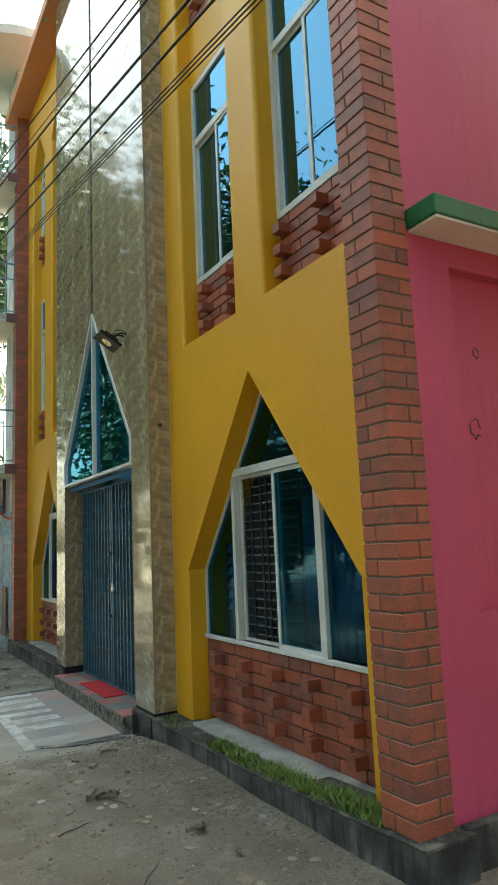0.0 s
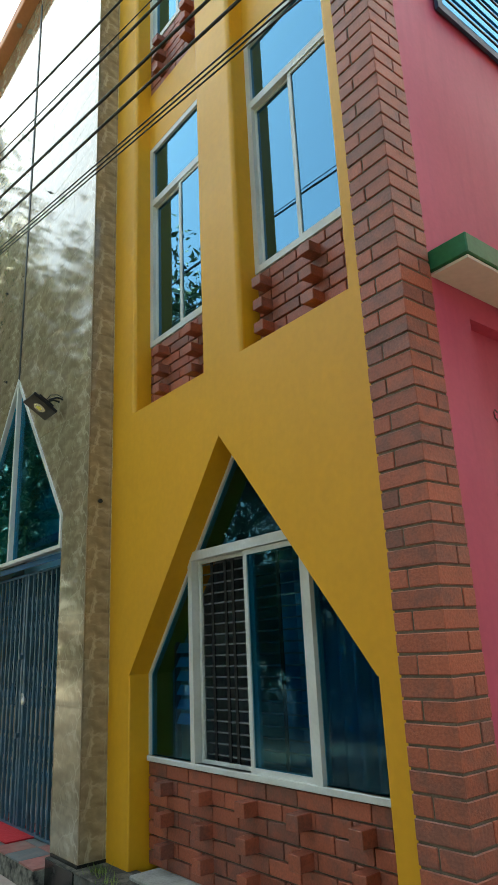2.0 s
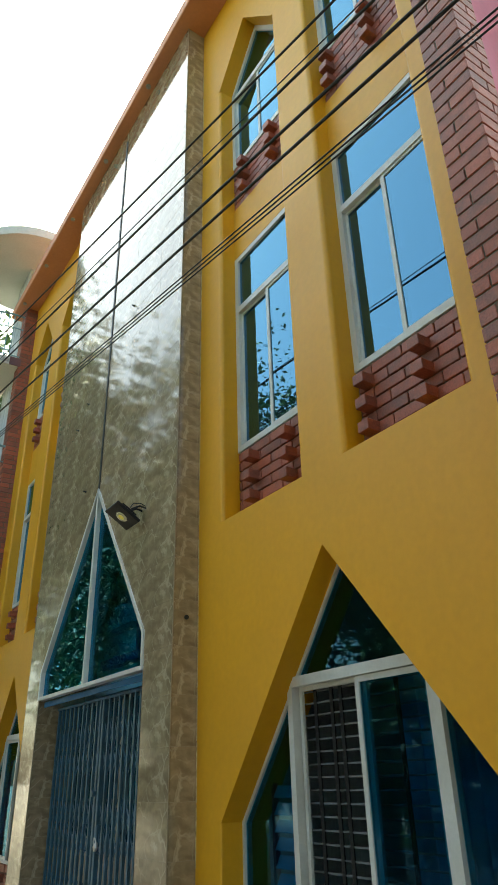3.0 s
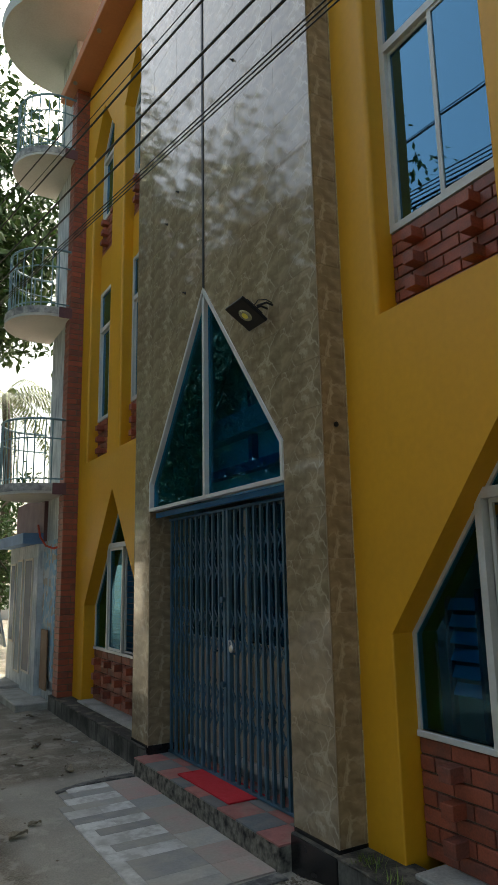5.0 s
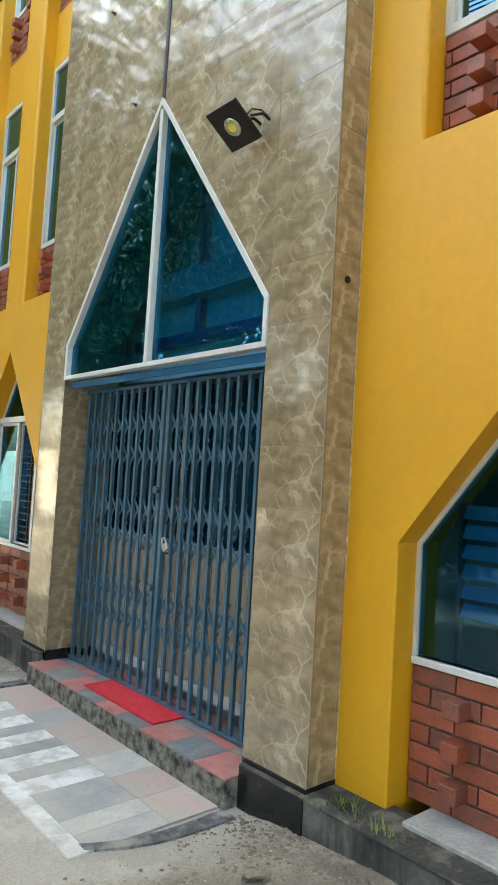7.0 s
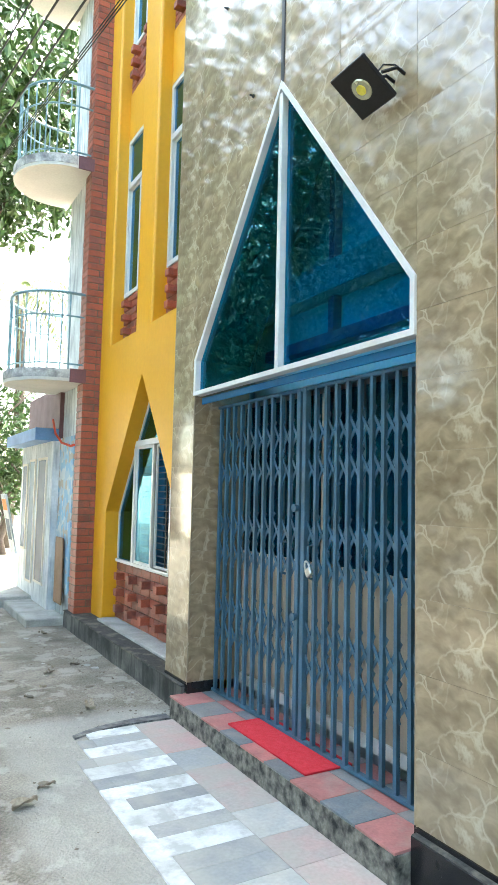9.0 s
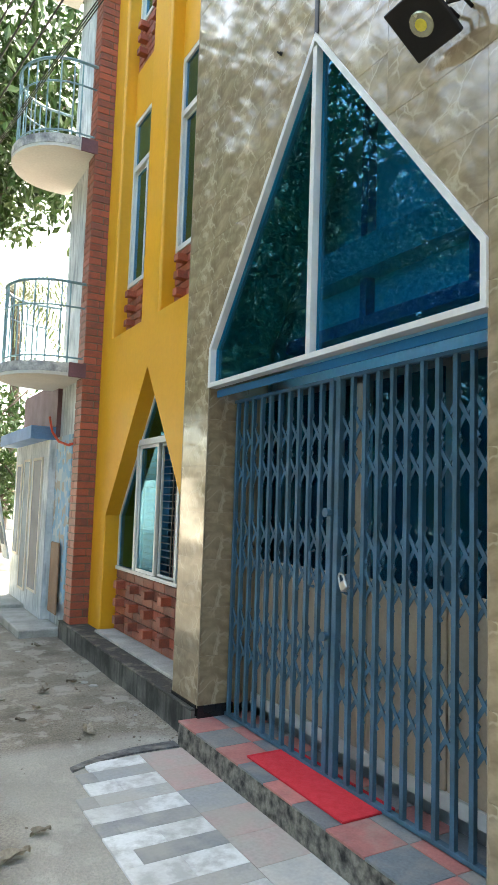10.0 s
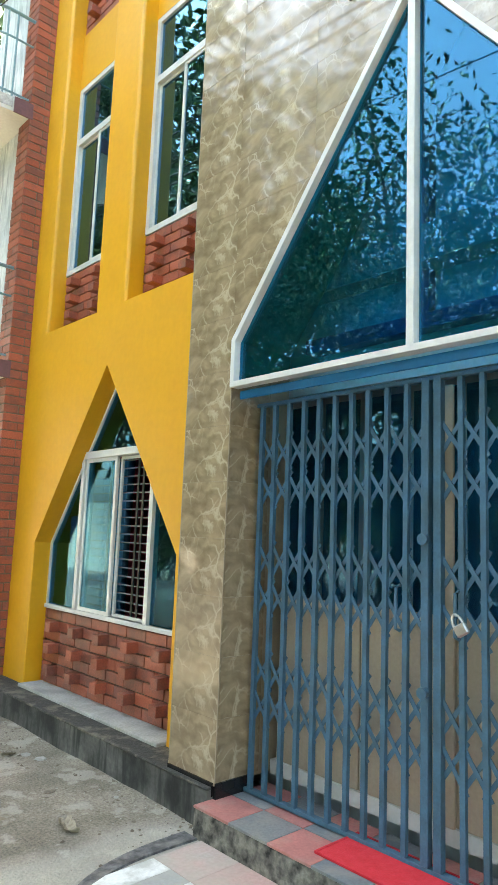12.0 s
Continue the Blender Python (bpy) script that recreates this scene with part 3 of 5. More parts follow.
part("underside", bm, CREAM, can, "stained cream underside")

# chipped scars in the pink paint
for cx, cz, rr in ((0.655, 2.02, 0.036), (0.71, 2.42, 0.02)):
    bm = bmesh.new()
    rs = random.Random(int(cz * 100))
    tube(bm, [(cx + rr * (1 + 0.35 * rs.uniform(-1, 1)) * math.cos(a), -4.336, cz + 1.3 * rr * (1 + 0.3 * rs.uniform(-1, 1)) * math.sin(a)) for a in [5.6 * k / 14 for k in range(15)]], 0.004, 6)
    solid("paint_scar", bm, PLUM, "dark chipped scar in the pink paint", "scar", group="paint scars")
# unseen wall, added to keep skylight off the lower pink wall
bm = bmesh.new()
box(bm, 0.45, 6.0, -6.15, -5.95, -0.1, 7.0, 0.01)
solid("wall_shade_blocker", bm, BRICKD, "unseen brick wall added to shade the lower pink wall", "wall", "structure")

# roof slab with soffit lights
bm = bmesh.new()
box(bm, -0.14, 4.3, -4.7, 4.55, 8.75, 8.91, 0.01)
roof = solid("roof", bm, ROOFPAINT, "terracotta-painted projecting roof slab", "roof", "structure")
for y in (-3.2, -1.9, -0.7, 0.55, 1.75, 2.9, 4.0):
    bm = bmesh.new()
    bmesh.ops.create_cone(bm, cap_ends=True, segments=16, radius1=0.03, radius2=0.03, depth=0.02, matrix=Matrix.Translation((-0.07, y, 8.742)))
    sl = solid("soffit_light", bm, CONCRETE, "small round pale light in the roof soffit", "light", group="soffit lights")

# plinth ledges
def plinth_top(y):
    return 0.195 + 0.065 * min(1, max(0, (-3.0 - y) / 1.46))


for nm, y0, y1 in (("right", -4.50, -1.137), ("left", 1.137, 4.40)):
    for part_name, x0, drop, m_, lb in (("plinth_", -0.030, 0.012, CEMENT, "dark stained cement plinth ledge"), ("plinth_cap_", -0.034, 0.0, CAPBLACK, "blackened cement cap of the plinth ledge")):
        bm = bmesh.new()
        n = 24
        rows_ = []
        for k in range(n + 1):
            y = y0 + (y1 - y0) * k / n
            zt = plinth_top(y) - drop
            zb = -0.1 if drop else zt - 0.012
            wob = 0.0025 * noise.noise((y * 5, drop * 50, 1))
            rows_.append([bm.verts.new(v) for v in ((x0 + wob, y, zb), (x0 + wob, y, zt - 0.005), (x0 + 0.006 + wob, y, zt), (0.25, y, zt), (0.25, y, zb))])
        for a, c in zip(rows_, rows_[1:]):
            for q in range(5):
                bm.faces.new((a[q], a[(q + 1) % 5], c[(q + 1) % 5], c[q]))
        bm.faces.new(rows_[0])
        bm.faces.new(list(reversed(rows_[-1])))
        solid(part_name + nm, bm, m_, lb, "plinth", "structure")
bm = bmesh.new()
for y0, y1 in ((-1.544, -1.135), (1.135, 1.504)):
    box(bm, -0.006, 0.25, y0, y1, 0.15, 0.214)
for y0, y1 in ((-1.135, -1.112), (1.112, 1.135)):
    box(bm, 0.004, 0.25, y0, y1, 0.14, 0.214)
box(bm, -0.040, -0.020, -1.56, -1.139, -0.05, 0.19, 0.002)
solid("skirting", bm, BLACKTILE, "black skirting under the tiled piers", "trim", "structure")
for nm, y0, y1 in (("sill_strip_right", -3.95, -1.95), ("sill_strip_left", 1.80, 3.68)):
    bm = bmesh.new()
    box(bm, 0.13, 0.336, y0, y1, 0.18, 0.216, 0.006)
    solid(nm, bm, CONCRETE, "pale rough concrete strip under the brick panel", "sill", "structure")

# ---- tiled centre wall ----
bm = bmesh.new()
T0, T1, GY, ZG, ZSH, ZAP = -1.54, 1.50, 1.12, 2.215, 2.475, 3.96
bk = 0.003
prism(bm, [(T0 + bk, 0.20), (-GY - bk, 0.20), (-GY - bk, ZSH), (0, ZAP + 0.01), (0, ZT), (T0 + bk, ZT)], bk, 0.45)
prism(bm, [(GY + bk, 0.20), (T1 - bk, 0.20), (T1 - bk, ZT), (0, ZT), (0, ZAP + 0.01), (GY + bk, ZSH)], bk, 0.45)
tilewall = solid("wall_centre", bm, GROUT, "tall centre wall clad in polished beige-brown marbled tiles", "wall", "structure")


def clip(poly, f):
    """Keep the side of a polygon where f >= 0."""
    out = []
    for i, p in enumerate(poly):
        q = poly[(i + 1) % len(poly)]
        a, c = f(p), f(q)
        if a >= 0:
            out.append(p)
        if (a >= 0) != (c >= 0):
            t = a / (a - c)
            out.append((p[0] + (q[0] - p[0]) * t, p[1] + (q[1] - p[1]) * t))
    return out


cols = [T0, -GY, -0.56, -0.014, 0.014, 0.56, GY, T1]
cache = {}
ROW = 0.30
zrow = [0.215 + ROW * i for i in range(29)]
for ci in range(len(cols) - 1):
    c0, c1 = cols[ci], cols[ci + 1]
    if abs(c0) < 0.02 and abs(c1) < 0.02:
        continue
    for z in zrow:
        g = 0.0008
        poly = [(c0 + g, z + g), (c1 - g, z + g), (c1 - g, min(z + ROW, ZT) - g), (c0 + g, min(z + ROW, ZT) - g)]
        cut = False
        if -GY - 0.01 < (c0 + c1) / 2 < GY + 0.01:
            sl = (ZAP - ZSH) / GY
            if (c0 + c1) / 2 < 0:
                poly2 = clip(poly, lambda p: (p[1] - ZSH) - sl * (p[0] + GY))
            else:
                poly2 = clip(poly, lambda p: (p[1] - ZSH) - sl * (GY - p[0]))
            poly2 = clip(poly2, lambda p: p[1] - ZSH) if poly2 else []
            cut = poly2 != poly
            poly = poly2
        if len(poly) < 3 or max(p[0] for p in poly) - min(p[0] for p in poly) < 0.01:
            continue
        cy, cz = (c0 + c1) / 2, z + ROW / 2
        key = (ci, z > 8.3) if not cut else None
        if key is None or key not in cache:
            bm = bmesh.new()
            prism(bm, [(p[0] - cy, p[1] - cz) for p in poly], 0.0, 0.012)
            me = mesh_of("tile", bm, TILE)
            if key is not None:
                cache[key] = me
        else:
            me = cache[key]
        piece("tile", me, tilewall, (random.uniform(-0.0006, 0.0006), cy, cz))
# tile returns on the pier's outer side and in the gate reveals
for yy, sgn, x1, ztop in ((T0, 1, YX, ZT), (T1, -1, YX, ZT), (-GY, -1, 0.30, ZG), (GY, 1, 0.30, ZG)):
    bm = bmesh.new()
    box(bm, 0.013 - x1 / 2, x1 / 2 - 0.001, 0.0, sgn * 0.009, -ROW / 2 + 0.0012, ROW / 2 - 0.0012)
    me = mesh_of("tile", bm, TILE)
    for z in zrow:
        if z + ROW > ztop + 0.1:
            break
        piece("tile", me, tilewall, (x1 / 2, yy, z + ROW / 2))
# pale mitred edges of the tiled piers and the seam against the paint
bm = bmesh.new()
for y in (T0, T1):
    box(bm, -0.0012, 0.004, y - 0.0025, y + 0.0025, 0.215, ZT)
for y in (-GY, GY):
    box(bm, -0.0012, 0.004, y - 0.0022, y + 0.0022, 0.215, ZG - 0.002)
solid("tile_edge", bm, GROUT, "thin pale joint along the corners of the tiled piers", "trim", "structure")
for nm, y, sg in (("right", T0, -1), ("left", T1, 1)):
    bm = bmesh.new()
    k = 0.22
    while k < ZT - 0.1:
        step = random.uniform(0.1, 0.35)
        if random.random() < 0.7:
            box(bm, YX - 0.003, YX + 0.004, y, y + sg * random.uniform(0.004, 0.009), k, k + step * 0.97)
        k += step
    solid("paint_seam_" + nm, bm, TRIM, "ragged pale seam between the tiles and the yellow paint", "trim", "structure")
# groove above the gable window
bm = bmesh.new()
box(bm, -0.007, 0.009, -0.0165, 0.0165, ZAP - 0.01, 8.58, 0.002)
solid("groove_strip", bm, CABLE, "thin dark metal strip running up the tiled wall", "trim", "structure")
bm = bmesh.new()
bmesh.ops.create_cone(bm, cap_ends=True, segments=12, radius1=0.016, radius2=0.016, depth=0.012, matrix=Matrix.Translation((0.10, T0 - 0.002, 2.5)) @ Matrix.Rotation(radians(90), 4, "X"))
solid("pipe_hole", bm, DARKMETAL, "small round black drain hole in the tiled pier", "hole")
for y, z in ((0.35, 4.05), (0.75, 4.9), (0.5, 5.1), (-0.55, 5.7)):
    bm = bmesh.new()
    bmesh.ops.create_icosphere(bm, subdivisions=1, radius=0.014, matrix=Matrix.Translation((-0.002, y, z)))
    box(bm, -0.03, 0, y - 0.004, y + 0.004, z - 0.004, z + 0.004)
    solid("anchor_bolt", bm, DARKMETAL, "small dark anchor bolt remaining in the tiled wall", "bolt", group="wall anchors")

# ---- gable window over the gate ----
gw = thing("window_gable", "pointed dark-blue tinted window in a white aluminium frame", "window", kind="structure")
outl = [(-GY, ZG), (GY, ZG), (GY, ZSH), (0, ZAP), (-GY, ZSH)]
bm = bmesh.new()
ring(bm, outl, 0.029, -0.012, 0.05)
part("window_frame", bm, ALU, gw)
bm = bmesh.new()
bar(bm, (0, ZG + 0.025), (0, ZAP - 0.08), 0.036, -0.010, 0.048)
part("mullion", bm, ALU, gw)
for s in (1, -1):
    bm = bmesh.new()
    q = [(s * 0.021, ZG + 0.03), (s * (GY - 0.03), ZG + 0.03), (s * (GY - 0.03), ZSH - 0.016), (s * 0.021, ZAP - 0.07)]
    prism(bm, q, 0.028, 0.033)
    ob = part("pane", bm, GLASS_DOOR, gw)
    ob.visible_shadow = False
bm = bmesh.new()
box(bm, 0.052, 0.066, -GY + 0.012, GY - 0.012, 2.158, ZG - 0.012, 0.003)
solid("gate_lintel", bm, BLUEBEAM, "blue-painted steel lintel over the gate", "lintel", "structure")
bm = bmesh.new()
box(bm, 0.58, 0.675, -GY, GY, 2.52, 2.60)
box(bm, 0.61, 0.675, -0.56, -0.48, 2.6, 5.0)
box(bm, 0.61, 0.675, 0.30, 0.36, 2.6, 5.0)
solid("inner_beam", bm, BLUEBEAM, "blue-painted beam seen through the gable window", "beam", "structure")

# added pale backing close behind the panes; it bounces daylight through them
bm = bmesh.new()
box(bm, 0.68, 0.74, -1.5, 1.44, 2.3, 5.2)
solid("wall_hall_backing", bm, HALL_BACKING, "pale backing wall added behind the gable window to brighten its glass", "wall", "structure")

# ---- collapsible gate ----
gt = thing("collapsible_gate", "blue-grey painted steel collapsible gate, closed and padlocked", "gate")
GX = 0.20
GZ0, GZ1 = 0.165, 2.15
left_bars = [1.075 - 0.1025 * i for i in range(10)]
right_bars = [-0.117 - 0.0955 * i for i in range(11)]
STILES = (0.050, -0.009)
bm = bmesh.new()
w, dpt, tk = 0.0235, 0.022, 0.005
prof = [(-w / 2, 0), (w / 2, 0), (w / 2, dpt), (w / 2 - tk, dpt), (w / 2 - tk, tk), (-w / 2 + tk, tk), (-w / 2 + tk, dpt), (-w / 2, dpt)]
lo_ = [bm.verts.new((-p[1] + 0.011, p[0], GZ0 - 1.1)) for p in prof]
hi_ = [bm.verts.new((-p[1] + 0.011, p[0], GZ1 - 1.1)) for p in prof]
bm.faces.new(lo_)
bm.faces.new(list(reversed(hi_)))
for i in range(8):
    bm.faces.new((lo_[i], lo_[(i + 1) % 8], hi_[(i + 1) % 8], hi_[i]))
chan = mesh_of("channel", bm, GATE)
for y in left_bars + right_bars:
    ob = piece("channel", chan, gt, (GX, y + random.uniform(-0.003, 0.003), 1.1))
    ob.rotation_euler = (random.uniform(-0.002, 0.002), 0, math.pi)
# lattice strips: two crossings in each of three bands, threaded through the channels
bands = (1.885, 1.68, 1.315, 1.12, 0.75, 0.575)
for sgn in (1, -1):
    bm = bmesh.new()
    bar(bm, (-0.067, -0.098 * sgn), (0.067, 0.098 * sgn), 0.019, 0.0, 0.004)
    strip_mesh = mesh_of("lattice_strip", bm, GATE)
    for run in (left_bars + [STILES[0]], [STILES[1]] + right_bars):
        for ya, yc in zip(run, run[1:]):
            for zb in bands:
                piece("lattice_strip", strip_mesh, gt, (GX + (0.002 if sgn > 0 else 0.009), (ya + yc) / 2, zb + random.uniform(-0.004, 0.004)))
for z0, z1, nm in ((0.145, 0.165, "bottom_track"), (2.132, 2.152, "top_track")):
    bm = bmesh.new()
    box(bm, GX - 0.014, GX + 0.022, -GY + 0.01, GY - 0.01, z0, z1, 0.002)
    part(nm, bm, GATE, gt)
for yy in STILES:
    bm = bmesh.new()
    box(bm, GX - 0.018, GX + 0.020, yy - 0.018, yy + 0.018, GZ0, GZ1, 0.003)
    part("meeting_stile", bm, GATE, gt)
for z in (0.83, 1.45):
    bm = bmesh.new()
    bmesh.ops.create_cone(bm, cap_ends=True, segments=14, radius1=0.024, radius2=0.02, depth=0.03, matrix=Matrix.Translation((GX - 0.03, 0.045, z)) @ Matrix.Rotation(radians(90), 4, "Y"))
    part("roller_stop", bm, GATE, gt, smooth=False)
for yh in (0.175, -0.105):
    bm = bmesh.new()
    tube(bm, [(GX - 0.01, yh, 1.06), (GX - 0.04, yh, 1.07), (GX - 0.04, yh, 1.24), (GX - 0.01, yh, 1.25)], 0.008)
    part("pull_handle", bm, GATE, gt)
LOCKY, LOCKZ = -0.145, 1.105
LT = Matrix.Translation((0, LOCKY, LOCKZ)) @ Matrix.Rotation(radians(-32), 4, "X") @ Matrix.Translation((0, -LOCKY, -LOCKZ))
pad = thing("padlock", "shiny steel padlock hanging on the gate", "padlock")
bm = bmesh.new()
box(bm, GX - 0.072, GX - 0.048, LOCKY - 0.028, LOCKY + 0.028, LOCKZ - 0.022, LOCKZ + 0.024, 0.006)
bm.transform(LT)
part("lock_body", bm, STEEL, pad)
bm = bmesh.new()
tube(bm, [(GX - 0.062, LOCKY - 0.022 * math.cos(a), LOCKZ + 0.022 + 0.042 * math.sin(a)) for a in [math.pi * k / 10 for k in range(11)]], 0.006)
bm.transform(LT)
part("shackle", bm, STEEL, pad)

# door leaves behind the gate
dr = thing("door_1", "glazed entrance doors with beige lower panels behind the gate", "door", kind="structure")
for i in range(8):
    y0 = -GY + 0.02 + i * (2 * GY - 0.04) / 8
    y1 = y0 + (2 * GY - 0.04) / 8 - 0.008
    bm = bmesh.new()
    box(bm, 0.40, 0.425, y0, y1, 0.26, 1.08, 0.004)
    part("panel", bm, PANEL, dr)
    bm = bmesh.new()
    box(bm, 0.40, 0.406, y0 + 0.02, y1 - 0.02, 1.12, 2.15)
    part("pane", bm, GLASS_LOW, dr)
bm = bmesh.new()
box(bm, 0.39, 0.43, -GY, GY, 1.08, 1.12)
part("rail", bm, PANEL, dr)
bm = bmesh.new()
box(bm, 0.375, 0.389, 0.025, 0.085, 0.26, 2.15, 0.004)
part("door_post", bm, PANEL, dr)
bm = bmesh.new()
box(bm, 0.385, 0.44, -GY, GY, 0.19, 0.26)
part("sill", bm, ALU, dr)

# ---- entrance step ----
st = thing("entrance_step", "low cement entrance step topped with red and grey tiles", "step", kind="structure")
bm = bmesh.new()
box(bm, -0.115, 0.40, -1.135, 1.135, -0.1, 0.128, 0.006)
part("body", bm, RISER, st, "rough cement riser blotched black")
for (x0, x1), n, first in (((-0.118, 0.115), 9, 0), ((0.115, 0.225), 9, 1), ((0.225, 0.385), 9, 0)):
    tw = 2.27 / n
    for j in range(n):
        bm = bmesh.new()
        box(bm, -(x1 - x0) / 2 + 0.0015, (x1 - x0) / 2 - 0.0015, -tw / 2 + 0.0015, tw / 2 - 0.0015, -0.006, 0.006, 0.0015)
        me = mesh_of("tile", bm, GREYTILE if (j + first) % 2 else REDTILE)
        piece("tile", me, st, ((x0 + x1) / 2, -1.135 + tw * (j + 0.5), 0.134))
dm = thing("door_mat", "flat bright red doormat lying on the step", "mat")
bm = bmesh.new()
box(bm, -0.03, 0.265, -0.385, 0.438, 0.1405, 0.149, 0.003)
part("mat_body", bm, MAT_RED, dm)
bm = bmesh.new()
ring(bm, [(-0.385, -0.03), (0.438, -0.03), (0.438, 0.265), (-0.385, 0.265)], 0.012, 0.1492, 0.1515)
for v in bm.verts:
    v.co = Vector((v.co.z, v.co.y, v.co.x))
part("hem", bm, MAT_RED, dm)

# ---- paved apron in front of the step ----
ap = thing("paved_apron", "worn apron of white, grey and dusty pink paving strips", "paving", kind="structure")


def pave(x0, x1, y0, y1, material, z=0.0):
    bm = bmesh.new()
    g = 0.0007
    box(bm, -(x1 - x0) / 2 + g, (x1 - x0) / 2 - g, -(y1 - y0) / 2 + g, (y1 - y0) / 2 - g, -0.02, 0.004, 0.001)
    piece("paver", mesh_of("paver", bm, material), ap, ((x0 + x1) / 2, (y0 + y1) / 2, z + random.uniform(-0.0004, 0.0004)))


stripe = [0.93, 0.795, 0.64, 0.51, 0.35, 0.22, 0.07, -0.06, -0.235, -0.36, -0.52, -0.66, -0.82, -0.96, -1.10]
for i in range(len(stripe) - 1):
    whitish = i % 2 == 1
    left = -0.88 if i > 1 else -0.80
    if whitish and i < 10:
        pave(left, -0.63, stripe[i + 1], stripe[i], WHITETILE)
        pave(-0.63, -0.39, stripe[i + 1], stripe[i], WHITETILE)
    else:
        pave(left + 0.09, -0.39, stripe[i + 1], stripe[i], SLATETILE)
        if i > 5:
            pave(left, left + 0.09, stripe[i + 1], stripe[i], WHITETILE)
        else:
            pave(left, left + 0.09, stripe[i + 1], stripe[i], SLATETILE)
for j in range(8):
    y0 = -1.10 + j * 0.27
    pave(-0.39, -0.118, y0, y0 + 0.27, SLATETILE if j in (2, 5) else PALEPINK)
for y0, y1, sgn in ((1.06, 1.19, 1), (-1.23, -1.10, -1)):
    bm = bmesh.new()
    pts = []
    for k in range(9):
        u = k / 8
        x = -0.12 - 0.68 * u
        bend = 0.15 * u ** 3
        pts.append((x, (y1 if sgn > 0 else y0) - sgn * bend))
    inn = [(x, y - sgn * (0.10 - 0.045 * i / 8)) for i, (x, y) in enumerate(pts)]
    vs = [bm.verts.new((x, y, 0.005)) for x, y in pts]
    vi = [bm.verts.new((x, y, 0.005)) for x, y in inn]
    for k in range(8):
        bm.faces.new((vs[k], vs[k + 1], vi[k + 1], vi[k]))
    ext = bmesh.ops.extrude_face_region(bm, geom=list(bm.faces))
    for v in ext["geom"]:
        if isinstance(v, bmesh.types.BMVert):
            v.co.z = -0.02
    part("border", bm, BLACKPAVE, ap, "black marble chip border")
for y0, y1 in ((0.93, 1.06),):
    pave(-0.72, -0.39, y0, y1, WHITETILE)

# side window high on the pink wall
sw = thing("window_side", "dark window with an iron grille in the pink side wall", "window", kind="structure")
bm = bmesh.new()
ring(bm, [(0.62, 4.74), (2.05, 4.74), (2.05, 5.99), (0.62, 5.99)], 0.05, -4.43, -4.409)
for v in bm.verts:
    v.co = Vector((v.co.y, v.co.x, v.co.z))
part("window_frame", bm, NAVY, sw)
bm = bmesh.new()
box(bm, 0.66, 2.0, -4.418, -4.412, 4.79, 5.94)
part("pane", bm, GLASS, sw)
for i in range(9):
    bm = bmesh.new()
    box(bm, 0.66, 2.0, -4.44, -4.43, 4.84 + i * 0.13, 4.852 + i * 0.13)
    part("grille_bar", bm, DARKMETAL, sw)


# ---- windows ----
def pane_part(bm, w, material=GLASS_LOW):
    ob = part("pane", bm, material, w)
    ob.visible_shadow = False
    return ob


